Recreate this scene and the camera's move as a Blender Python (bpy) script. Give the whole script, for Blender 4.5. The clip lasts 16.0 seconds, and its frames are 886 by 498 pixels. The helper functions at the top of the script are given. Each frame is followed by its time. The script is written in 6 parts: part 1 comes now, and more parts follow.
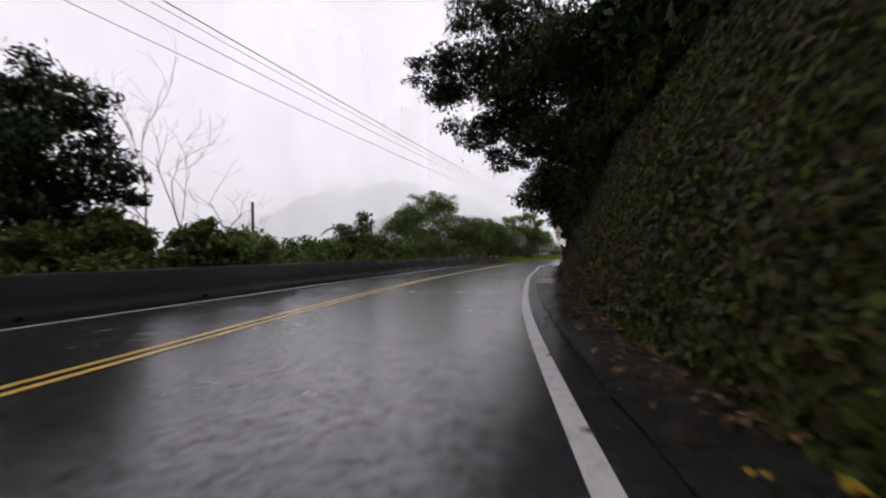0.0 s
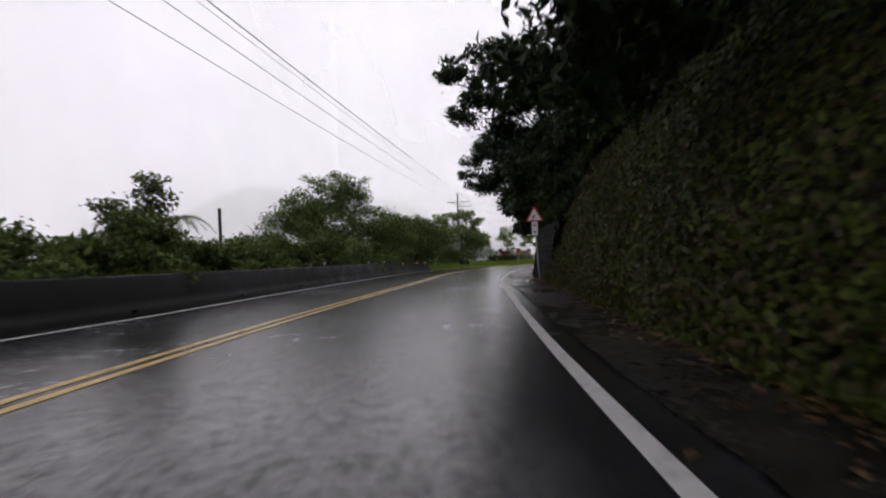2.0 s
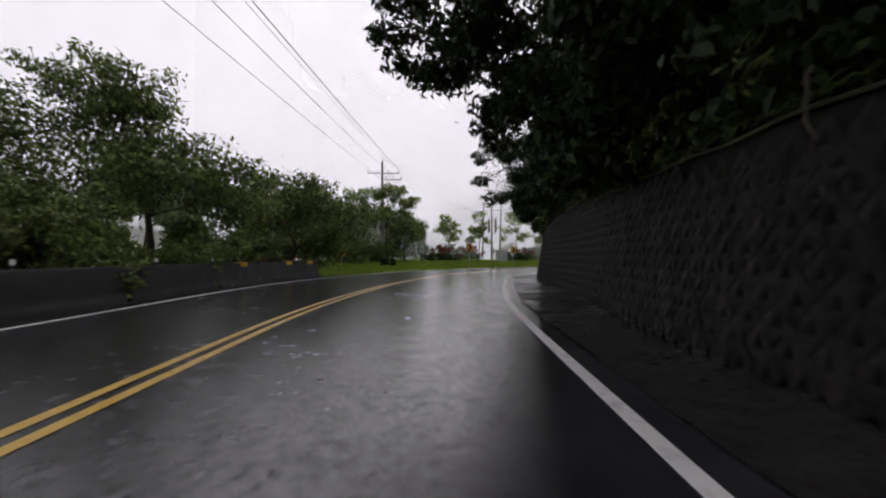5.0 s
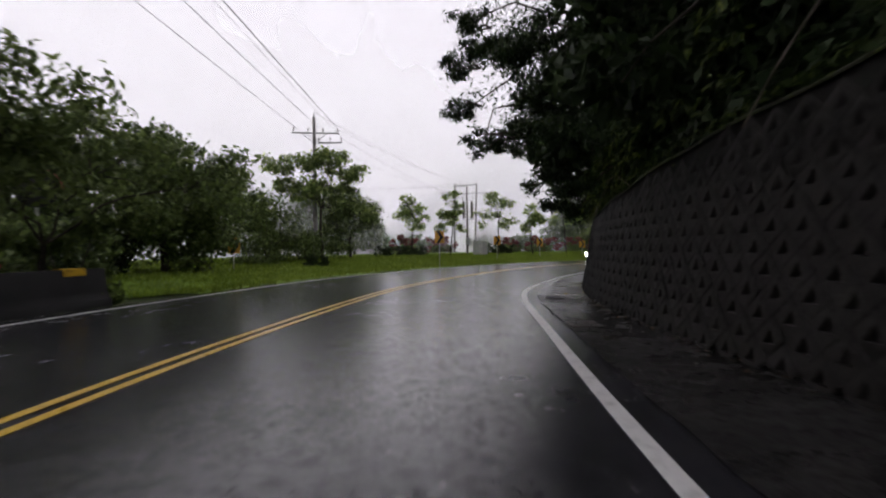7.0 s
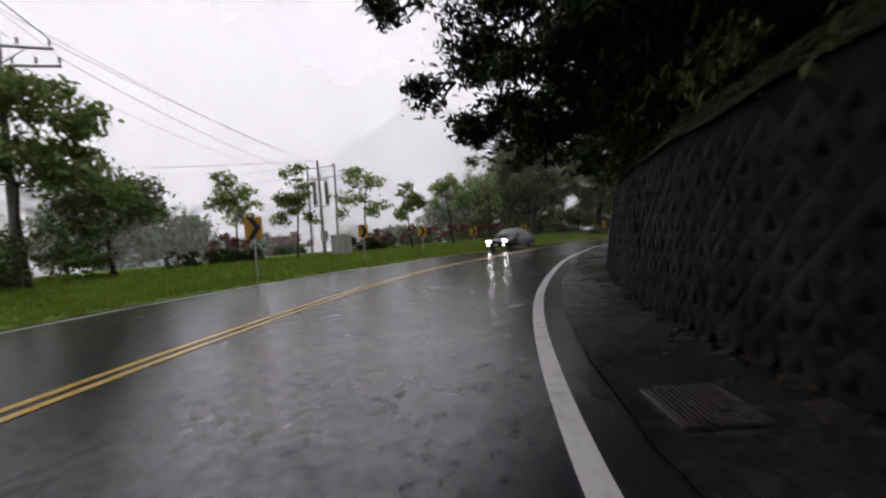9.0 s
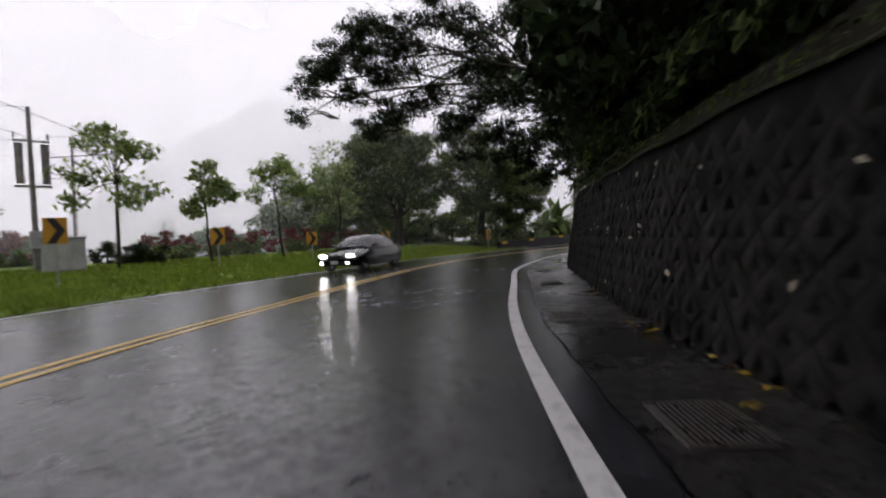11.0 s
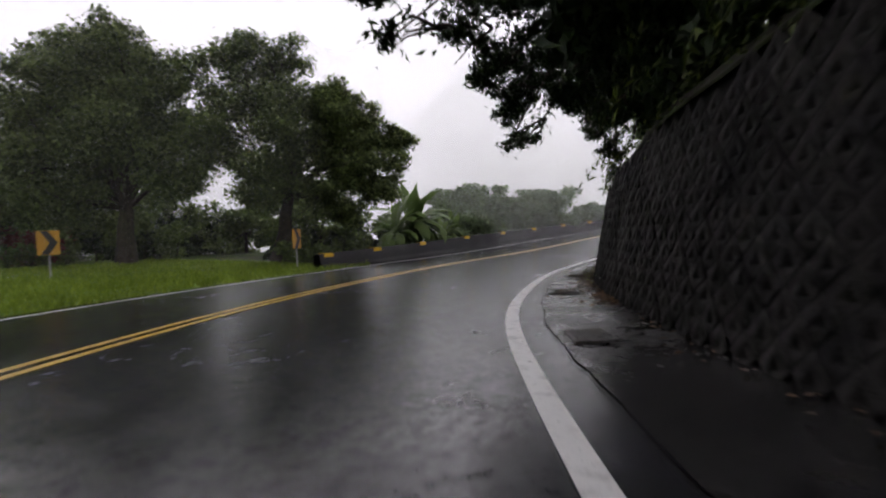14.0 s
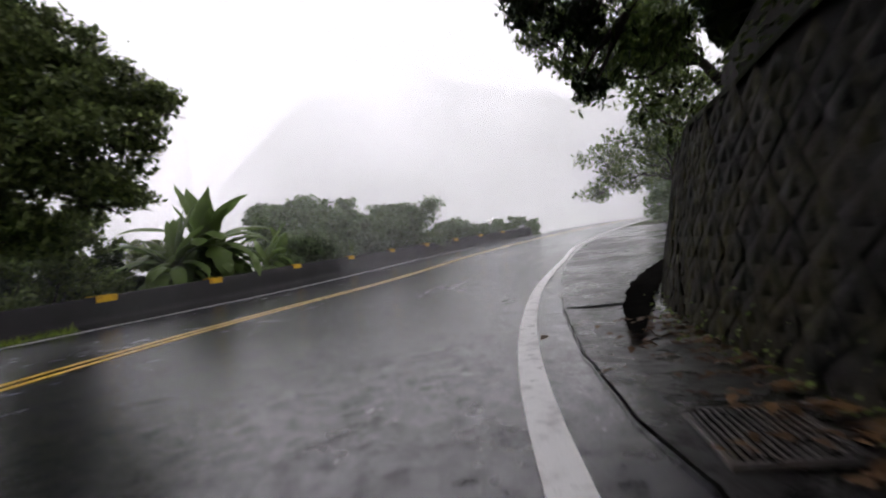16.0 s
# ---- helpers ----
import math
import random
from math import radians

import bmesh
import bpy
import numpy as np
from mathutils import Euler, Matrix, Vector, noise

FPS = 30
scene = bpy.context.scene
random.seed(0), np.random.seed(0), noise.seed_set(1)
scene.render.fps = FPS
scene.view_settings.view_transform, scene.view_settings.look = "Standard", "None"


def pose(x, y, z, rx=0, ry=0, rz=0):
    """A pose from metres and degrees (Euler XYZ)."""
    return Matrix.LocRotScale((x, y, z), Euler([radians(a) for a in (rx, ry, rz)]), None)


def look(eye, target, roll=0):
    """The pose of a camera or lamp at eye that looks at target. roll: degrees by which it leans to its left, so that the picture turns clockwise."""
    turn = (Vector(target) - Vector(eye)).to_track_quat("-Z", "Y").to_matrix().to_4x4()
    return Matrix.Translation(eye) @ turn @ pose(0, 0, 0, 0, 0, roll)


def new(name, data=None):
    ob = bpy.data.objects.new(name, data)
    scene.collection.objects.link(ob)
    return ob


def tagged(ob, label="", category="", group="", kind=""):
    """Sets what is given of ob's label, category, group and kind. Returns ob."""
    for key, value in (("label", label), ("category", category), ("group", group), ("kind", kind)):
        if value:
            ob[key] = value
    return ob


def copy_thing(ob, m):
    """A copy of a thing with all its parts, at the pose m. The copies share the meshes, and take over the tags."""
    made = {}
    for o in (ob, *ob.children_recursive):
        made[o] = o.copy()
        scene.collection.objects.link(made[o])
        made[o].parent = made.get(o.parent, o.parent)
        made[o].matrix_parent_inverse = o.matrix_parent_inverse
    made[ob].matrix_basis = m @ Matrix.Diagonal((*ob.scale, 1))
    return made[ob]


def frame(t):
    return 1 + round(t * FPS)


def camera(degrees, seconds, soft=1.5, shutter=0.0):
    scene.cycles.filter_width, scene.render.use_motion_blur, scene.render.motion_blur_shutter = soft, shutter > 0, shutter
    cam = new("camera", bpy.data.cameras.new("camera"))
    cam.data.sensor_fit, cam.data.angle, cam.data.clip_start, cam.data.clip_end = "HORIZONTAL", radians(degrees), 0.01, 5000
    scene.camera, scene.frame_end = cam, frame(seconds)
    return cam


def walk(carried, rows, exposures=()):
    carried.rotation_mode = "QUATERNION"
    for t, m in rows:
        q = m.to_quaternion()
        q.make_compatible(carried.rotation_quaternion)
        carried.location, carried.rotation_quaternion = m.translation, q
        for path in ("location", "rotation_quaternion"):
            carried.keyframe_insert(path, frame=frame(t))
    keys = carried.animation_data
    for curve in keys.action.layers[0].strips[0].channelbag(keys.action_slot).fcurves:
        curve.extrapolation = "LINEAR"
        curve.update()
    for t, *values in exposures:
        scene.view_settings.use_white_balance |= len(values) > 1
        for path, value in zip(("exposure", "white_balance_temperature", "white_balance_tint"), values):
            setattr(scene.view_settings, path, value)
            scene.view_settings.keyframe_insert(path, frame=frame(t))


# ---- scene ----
cam = camera(80.0, 16.0, soft=2.1, shutter=0.3)
PATH = [
    (0.0, (-0.128, 0.128, 0.960), (-0.088, 10.127, 1.097), -1.52),
    (0.5, (0.281, 4.657, 0.938), (0.695, 14.647, 1.097), -1.36),
    (1.0, (0.694, 9.152, 0.973), (1.460, 19.121, 1.147), -1.73),
    (1.5, (1.198, 13.422, 0.972), (2.318, 23.357, 1.186), -1.62),
    (2.0, (1.780, 17.531, 0.960), (3.157, 27.434, 1.172), -1.74),
    (2.5, (2.398, 21.538, 1.033), (3.999, 31.407, 1.243), -1.46),
    (3.0, (3.136, 25.811, 1.065), (4.896, 35.653, 1.237), -2.16),
    (3.5, (3.817, 29.862, 1.027), (5.814, 39.659, 1.222), -2.04),
    (4.0, (4.729, 34.134, 1.006), (7.004, 43.869, 1.227), -1.42),
    (4.5, (5.533, 37.661, 1.041), (8.044, 47.338, 1.221), -0.75),
    (5.0, (6.441, 41.044, 1.093), (9.119, 50.678, 1.234), 0.15),
    (5.5, (7.437, 44.409, 1.157), (10.250, 54.004, 1.256), 0.91),
    (6.0, (8.509, 47.856, 1.230), (11.450, 57.414, 1.280), 1.19),
    (6.5, (9.654, 51.498, 1.293), (12.741, 61.009, 1.288), 0.78),
    (7.0, (11.115, 55.284, 1.229), (14.349, 64.746, 1.208), -0.67),
    (7.5, (12.614, 59.038, 1.106), (16.080, 68.418, 1.097), -3.38),
    (8.0, (14.155, 62.264, 1.074), (18.172, 71.421, 0.974), -5.32),
    (8.5, (15.577, 65.252, 1.063), (20.312, 74.058, 0.904), -4.78),
    (9.0, (17.228, 68.080, 1.044), (22.638, 76.487, 0.842), -4.51),
    (9.5, (19.267, 70.828, 1.036), (25.258, 78.831, 0.812), -4.46),
    (10.0, (21.553, 73.451, 1.035), (28.055, 81.046, 0.804), -4.47),
    (10.5, (23.954, 75.902, 1.032), (30.907, 83.085, 0.812), -4.21),
    (11.0, (26.332, 78.129, 1.021), (33.702, 84.885, 0.830), -3.00),
    (11.5, (28.836, 80.254, 0.907), (36.600, 86.554, 0.724), -1.22),
    (12.0, (31.219, 82.143, 0.980), (39.297, 88.036, 0.839), -0.46),
    (12.5, (33.846, 84.120, 0.970), (42.219, 89.585, 0.805), -0.91),
    (13.0, (36.109, 86.017, 1.048), (44.812, 90.937, 0.819), -0.33),
    (13.5, (38.875, 87.487, 0.933), (47.798, 91.996, 0.710), -0.59),
    (14.0, (41.213, 88.592, 0.860), (50.333, 92.690, 0.687), -3.07),
    (14.5, (43.571, 89.563, 0.778), (52.927, 93.090, 0.642), -4.14),
    (15.0, (45.748, 90.284, 0.784), (55.334, 93.129, 0.677), -3.20),
    (15.5, (48.047, 90.782, 0.699), (57.796, 93.010, 0.733), -4.58),
    (16.0, (50.190, 91.154, 0.691), (60.083, 92.605, 0.805), -6.71),
]

walk(cam, [(t, look(e, a, r)) for t, e, a, r in PATH], exposures=[(0.0, -0.14, 6500, 13.0), (4.0, -0.16, 6500, 13.0), (8.5, -0.1, 6500, 13.0), (11.0, 0.0, 6500, 13.0), (13.0, 0.05, 6500, 13.0), (14.5, 0.14, 6500, 13.0), (16.0, 0.22, 6500, 13.0)])

# ---- world, sun ----
world = bpy.data.worlds.new("overcast_sky")
scene.world = world
world.use_nodes = True
wn, wl = world.node_tree.nodes, world.node_tree.links
wn.clear()
sky = wn.new("ShaderNodeTexSky")
sky.sky_type, sky.sun_disc = "NISHITA", False
sky.sun_elevation, sky.sun_rotation, sky.dust_density, sky.air_density = radians(61), radians(112), 6.0, 1.0
grey = wn.new("ShaderNodeHueSaturation")
grey.inputs["Saturation"].default_value = 0.08
cloud = wn.new("ShaderNodeMix")
cloud.data_type = "RGBA"
cloud.inputs["Factor"].default_value = 0.85
cloud.inputs["B"].default_value = (7.95, 7.58, 8.2, 1)
bg = wn.new("ShaderNodeBackground")
bg.inputs["Strength"].default_value = 0.1
wo = wn.new("ShaderNodeOutputWorld")
wl.new(sky.outputs["Color"], grey.inputs["Color"])
wl.new(grey.outputs["Color"], cloud.inputs["A"])
wl.new(cloud.outputs["Result"], bg.inputs["Color"])
wl.new(bg.outputs["Background"], wo.inputs["Surface"])

sun_data = bpy.data.lights.new("cloud_sun", "SUN")
sun_data.energy, sun_data.angle, sun_data.color = 0.5, radians(40), (1.0, 0.98, 0.95)
sun_ob = new("cloud_sun", sun_data)
sun_ob.matrix_world = look((25, -10, 50), (0, 0, 0))

# ---- materials ----
def mat(name):
    m = bpy.data.materials.new(name)
    m.use_nodes = True
    nt = m.node_tree
    return m, nt.nodes, nt.links, nt.nodes["Principled BSDF"]


def tex(n, l, scale, detail=4.0, rough=0.55, coords="Object"):
    c = n.new("ShaderNodeTexCoord")
    t = n.new("ShaderNodeTexNoise")
    t.inputs["Scale"].default_value, t.inputs["Detail"].default_value = scale, detail
    t.inputs["Roughness"].default_value = rough
    l.new(c.outputs[coords], t.inputs["Vector"])
    return t.outputs["Fac"]


def ramp(n, l, fac, stops):
    r = n.new("ShaderNodeValToRGB")
    e = r.color_ramp.elements
    while len(e) < len(stops):
        e.new(0.5)
    for el, (p, c) in zip(e, stops):
        el.position, el.color = p, (*c, 1) if len(c) == 3 else c
    l.new(fac, r.inputs["Fac"])
    return r.outputs["Color"]


def mixc(n, l, fac, a, b, mode="MIX"):
    m = n.new("ShaderNodeMix")
    m.data_type, m.blend_type = "RGBA", mode
    for k, v in (("Factor", fac), ("A", a), ("B", b)):
        if isinstance(v, (int, float)):
            m.inputs[k].default_value = v
        elif isinstance(v, tuple):
            m.inputs[k].default_value = (*v, 1)
        else:
            l.new(v, m.inputs[k])
    return m.outputs["Result"]


def rng(n, l, v, a, b, c, d):
    m = n.new("ShaderNodeMapRange")
    for k, x in zip(("From Min", "From Max", "To Min", "To Max"), (a, b, c, d)):
        m.inputs[k].default_value = x
    l.new(v, m.inputs["Value"])
    return m.outputs["Result"]


def bump(n, l, p, height, strength, dist=0.02):
    b = n.new("ShaderNodeBump")
    b.inputs["Strength"].default_value, b.inputs["Distance"].default_value = strength, dist
    l.new(height, b.inputs["Height"])
    l.new(b.outputs["Normal"], p.inputs["Normal"])
    return b


def surface(name, lo, hi, scale=3.0, rough=(0.5, 0.8), grain=60.0, bumps=0.3, stain=None, metal=0.0, dist=0.01, spec=0.12):
    """A surface whose colour wanders between two tones, with a finer grain and relief."""
    m, n, l, p = mat(name)
    big, fine = tex(n, l, scale), tex(n, l, grain, 3.0)
    col = ramp(n, l, big, [(0.3, lo), (0.7, hi)])
    col = mixc(n, l, 0.35, col, ramp(n, l, fine, [(0.3, (0.35, 0.35, 0.35)), (0.7, (0.75, 0.75, 0.75))]), "OVERLAY")
    if stain:
        s = tex(n, l, scale * 0.37 + 0.3, 6.0, 0.7)
        col = mixc(n, l, rng(n, l, s, 0.48, 0.62, 0.0, 0.85), col, stain)
    l.new(col, p.inputs["Base Color"])
    l.new(rng(n, l, big, 0.3, 0.7, *rough), p.inputs["Roughness"])
    p.inputs["Metallic"].default_value = metal
    p.inputs["Specular IOR Level"].default_value = spec
    bump(n, l, p, fine, bumps, dist)
    return m


def wet_road(name, lo, hi, rough, seed, gloss=1.0):
    m, n, l, p = mat(name)
    c = n.new("ShaderNodeTexCoord")
    mp = n.new("ShaderNodeMapping")
    mp.inputs["Location"].default_value = (seed, seed * 2.0, 0)
    l.new(c.outputs["Object"], mp.inputs["Vector"])

    def nz(scale, detail, r=0.55):
        t = n.new("ShaderNodeTexNoise")
        t.inputs["Scale"].default_value, t.inputs["Detail"].default_value, t.inputs["Roughness"].default_value = scale, detail, r
        l.new(mp.outputs["Vector"], t.inputs["Vector"])
        return t.outputs["Fac"]
    patches, mid, grit, drops = nz(0.28, 5.0, 0.6), nz(2.2, 4.0), nz(110.0, 2.0), nz(21.0, 5.0, 0.7)
    blotch = nz(3.2, 7.0, 0.72)
    col = ramp(n, l, mid, [(0.3, lo), (0.7, hi)])
    col = mixc(n, l, 0.5, col, ramp(n, l, grit, [(0.35, (0.3, 0.3, 0.3)), (0.7, (0.72, 0.72, 0.72))]), "OVERLAY")
    col = mixc(n, l, 0.6, col, ramp(n, l, nz(17.0, 6.0, 0.7), [(0.36, (0.22, 0.22, 0.22)), (0.64, (0.78, 0.78, 0.78))]), "OVERLAY")
    l.new(col, p.inputs["Base Color"])
    wet = rng(n, l, patches, 0.36, 0.62, rough[0], rough[1])
    rr = n.new("ShaderNodeMath")
    rr.operation = "ADD"
    l.new(wet, rr.inputs[0])
    l.new(rng(n, l, blotch, 0.42, 0.62, -0.02, 0.13), rr.inputs[1])
    l.new(rr.outputs["Value"], p.inputs["Roughness"])
    film, chips = nz(9.0, 8.0, 0.76), nz(1.1, 5.0, 0.6)
    sp = n.new("ShaderNodeMath")
    sp.operation = "MULTIPLY"
    l.new(rng(n, l, film, 0.4, 0.6, 0.9 * gloss, 0.1 * gloss), sp.inputs[0])
    l.new(rng(n, l, chips, 0.35, 0.65, 0.75, 1.1), sp.inputs[1])
    l.new(sp.outputs["Value"], p.inputs["Specular IOR Level"])
    p.inputs["IOR"].default_value = 1.55
    h = n.new("ShaderNodeMath")
    h.operation = "MULTIPLY_ADD"
    l.new(drops, h.inputs[0])
    h.inputs[1].default_value = 1.5
    l.new(rng(n, l, grit, 0.3, 0.7, 0.0, 0.35), h.inputs[2])
    bump(n, l, p, h.outputs["Value"], 0.16, 0.008)
    return m


def leaf_mat(name, dark, light, rough=0.42, glow=0.3):
    m, n, l, p = mat(name)
    g = n.new("ShaderNodeNewGeometry")
    col = ramp(n, l, g.outputs["Random Per Island"], [(0.0, dark), (0.65, tuple((a + b) / 2 for a, b in zip(dark, light))), (1.0, light)])
    col = mixc(n, l, rng(n, l, tex(n, l, 0.55, 3.0), 0.35, 0.65, 0.0, 0.32), col, tuple(0.55 * a for a in dark))
    l.new(col, p.inputs["Base Color"])
    p.inputs["Roughness"].default_value = rough
    p.inputs["Specular IOR Level"].default_value = 0.14
    t = n.new("ShaderNodeBsdfTranslucent")
    l.new(col, t.inputs["Color"])
    mx = n.new("ShaderNodeMixShader")
    mx.inputs["Fac"].default_value = glow
    l.new(p.outputs["BSDF"], mx.inputs[1])
    l.new(t.outputs["BSDF"], mx.inputs[2])
    l.new(mx.outputs["Shader"], n["Material Output"].inputs["Surface"])
    return m


def plain(name, col, rough=0.5, metal=0.0):
    m, n, l, p = mat(name)
    f = tex(n, l, 9.0)
    l.new(mixc(n, l, rng(n, l, f, 0.3, 0.7, 0.0, 0.35), col, tuple(c * 0.7 for c in col)), p.inputs["Base Color"])
    p.inputs["Roughness"].default_value, p.inputs["Metallic"].default_value = rough, metal
    return m


def paint_line(name, col, worn, rough=(0.22, 0.5)):
    m, n, l, p = mat(name)
    a, b = tex(n, l, 5.0, 6.0, 0.7), tex(n, l, 90.0, 2.0)
    c = mixc(n, l, rng(n, l, a, 0.52, 0.72, 0.0, 0.75), col, worn)
    c = mixc(n, l, rng(n, l, b, 0.6, 0.75, 0.0, 0.6), c, worn)
    l.new(c, p.inputs["Base Color"])
    l.new(rng(n, l, a, 0.3, 0.7, *rough), p.inputs["Roughness"])
    bump(n, l, p, b, 0.2, 0.004)
    return m


def mist_mat(name, amount, floor, top, low=1.0, high=0.0, scale=0.035, thin=0.82, thick=1.14):
    """Thin drifting cloud: mostly clear, thicker in patches, thinning out upwards."""
    m, n, l, p = mat(name)
    g = n.new("ShaderNodeNewGeometry")
    sx = n.new("ShaderNodeSeparateXYZ")
    l.new(g.outputs["Position"], sx.inputs["Vector"])
    up = rng(n, l, sx.outputs["Z"], floor, top, low, high)
    pat = rng(n, l, tex(n, l, scale, 4.0, 0.5), 0.3, 0.7, thin, thick)
    k = n.new("ShaderNodeMath")
    k.operation = "MULTIPLY"
    l.new(up, k.inputs[0])
    l.new(pat, k.inputs[1])
    k2 = n.new("ShaderNodeMath")
    k2.operation, k2.use_clamp = "MULTIPLY", True
    l.new(k.outputs["Value"], k2.inputs[0])
    k2.inputs[1].default_value = amount
    clear = n.new("ShaderNodeBsdfTransparent")
    white = n.new("ShaderNodeBsdfTranslucent")
    white.inputs["Color"].default_value = (0.95, 0.95, 0.97, 1)
    dif = n.new("ShaderNodeBsdfDiffuse")
    dif.inputs["Color"].default_value = (0.95, 0.95, 0.97, 1)
    both = n.new("ShaderNodeAddShader")
    l.new(white.outputs["BSDF"], both.inputs[0])
    l.new(dif.outputs["BSDF"], both.inputs[1])
    mx = n.new("ShaderNodeMixShader")
    l.new(k2.outputs["Value"], mx.inputs["Fac"])
    l.new(clear.outputs["BSDF"], mx.inputs[1])
    l.new(both.outputs["Shader"], mx.inputs[2])
    l.new(mx.outputs["Shader"], n["Material Output"].inputs["Surface"])
    return m


ASPHALT = wet_road("wet_asphalt", (0.011, 0.0108, 0.0125), (0.028, 0.027, 0.0305), (0.07, 0.17), 3.0, 0.9)
APRON = wet_road("wet_concrete_apron", (0.012, 0.0115, 0.0115), (0.03, 0.028, 0.027), (0.1, 0.34), 11.0, 0.62)
WHITE_LINE = paint_line("worn_white_road_paint", (0.62, 0.62, 0.6), (0.16, 0.16, 0.16))
YELLOW_LINE = paint_line("worn_yellow_road_paint", (0.52, 0.33, 0.03), (0.16, 0.11, 0.03))
CRACK = surface("dark_gap", (0.004, 0.004, 0.004), (0.01, 0.009, 0.008), 8.0, spec=0.0)
# Wall tones kept near black: the overhanging trees' shade is in the colour.
WALL_CONC = surface("shaded_weathered_wall_concrete", (0.007, 0.0066, 0.0065), (0.016, 0.0148, 0.014), 1.3, (0.6, 0.9), 70.0, 0.4, (0.008, 0.0085, 0.007), spec=0.03)


def mossy_block(name):
    """Wet concrete, its base colour lowered for tree shade; moss and brown algae cover it more and more towards the
    open far corner.
    """
    m, n, l, p = mat(name)
    big, fine, blot = tex(n, l, 1.9), tex(n, l, 80.0, 3.0), tex(n, l, 7.0, 6.0, 0.7)
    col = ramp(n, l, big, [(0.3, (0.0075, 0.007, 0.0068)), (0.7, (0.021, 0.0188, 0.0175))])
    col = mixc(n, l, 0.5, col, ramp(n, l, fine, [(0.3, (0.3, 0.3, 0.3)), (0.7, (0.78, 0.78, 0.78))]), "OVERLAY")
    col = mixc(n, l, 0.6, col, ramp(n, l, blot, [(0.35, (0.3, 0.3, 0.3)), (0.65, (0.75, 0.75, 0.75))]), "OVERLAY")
    g = n.new("ShaderNodeNewGeometry")
    xyz = n.new("ShaderNodeSeparateXYZ")
    l.new(g.outputs["Position"], xyz.inputs["Vector"])
    far = rng(n, l, xyz.outputs["X"], 49.5, 55.5, 0.0, 1.0)
    spread = n.new("ShaderNodeMath")
    spread.operation = "MULTIPLY"
    l.new(far, spread.inputs[0])
    l.new(rng(n, l, tex(n, l, 2.6, 7.0, 0.72), 0.42, 0.64, 0.0, 0.85), spread.inputs[1])
    moss = ramp(n, l, tex(n, l, 11.0, 4.0), [(0.35, (0.034, 0.025, 0.014)), (0.6, (0.055, 0.05, 0.014)), (0.8, (0.12, 0.125, 0.02))])
    l.new(mixc(n, l, spread.outputs["Value"], col, moss), p.inputs["Base Color"])
    l.new(rng(n, l, blot, 0.3, 0.7, 0.5, 0.9), p.inputs["Roughness"])
    p.inputs["Specular IOR Level"].default_value = 0.05
    h = n.new("ShaderNodeMath")
    h.operation = "MULTIPLY_ADD"
    l.new(blot, h.inputs[0])
    h.inputs[1].default_value = 3.0
    l.new(fine, h.inputs[2])
    bump(n, l, p, h.outputs["Value"], 0.6, 0.012)
    return m


BLOCK_CONC = mossy_block("shaded_block_concrete")
COPING = surface("mossy_coping_concrete", (0.011, 0.011, 0.008), (0.025, 0.025, 0.014), 2.0, (0.6, 0.9), 60.0, 0.4, (0.03, 0.044, 0.01))
BARRIER = surface("wet_barrier_concrete", (0.0105, 0.01, 0.0105), (0.024, 0.0225, 0.0235), 1.1, (0.4, 0.75), 60.0, 0.35, (0.018, 0.018, 0.017), spec=0.08)
SOIL = surface("dark_wet_soil", (0.008, 0.007, 0.005), (0.02, 0.016, 0.011), 2.0, (0.6, 0.95), 30.0, 0.6)
GROUND = surface("damp_undergrowth_ground", (0.018, 0.03, 0.008), (0.045, 0.07, 0.016), 0.6, (0.6, 0.95), 20.0, 0.6, (0.03, 0.026, 0.014))
GRASS_GROUND = surface("wet_turf", (0.075, 0.13, 0.014), (0.13, 0.205, 0.028), 0.8, (0.6, 0.9), 40.0, 0.5, (0.06, 0.09, 0.02))
GRASS = leaf_mat("grass_blades", (0.115, 0.17, 0.02), (0.26, 0.34, 0.048), 0.5, 0.45)
IVY = leaf_mat("creeper_leaves", (0.016, 0.028, 0.004), (0.095, 0.125, 0.016), 0.55, 0.2)
IVY_DRY = leaf_mat("brown_creeper_leaves", (0.03, 0.02, 0.009), (0.075, 0.055, 0.02), 0.5, 0.2)
# Darker than true leaf green: shade under the canopy is put into the colour.
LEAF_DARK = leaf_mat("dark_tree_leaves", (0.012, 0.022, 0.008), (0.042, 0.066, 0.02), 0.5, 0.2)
LEAF_MID = leaf_mat("tree_leaves", (0.055, 0.084, 0.025), (0.175, 0.232, 0.064), 0.48, 0.36)
LEAF_LIGHT = leaf_mat("young_tree_leaves", (0.12, 0.17, 0.055), (0.3, 0.38, 0.115), 0.45, 0.5)
LEAF_BIG = leaf_mat("spreading_tree_leaves", (0.045, 0.066, 0.024), (0.19, 0.24, 0.075), 0.5, 0.42)
# Pale greyed greens: distance haze is put into the leaf colour.
LEAF_HAZED = leaf_mat("hazed_tree_leaves", (0.085, 0.12, 0.06), (0.175, 0.24, 0.105), 0.55, 0.42)
LEAF_BUSH = leaf_mat("bush_leaves", (0.042, 0.064, 0.017), (0.135, 0.17, 0.04), 0.48, 0.3)
FAR_HILL = surface("distant_forest", (0.03, 0.05, 0.025), (0.06, 0.09, 0.04), 0.08, (0.8, 0.95), 0.6, 0.8, spec=0.0)
LEAF_RED = leaf_mat("red_shrub_leaves", (0.09, 0.022, 0.018), (0.24, 0.06, 0.045), 0.45, 0.3)
BANANA = leaf_mat("banana_leaves", (0.06, 0.105, 0.03), (0.2, 0.29, 0.075), 0.35, 0.45)
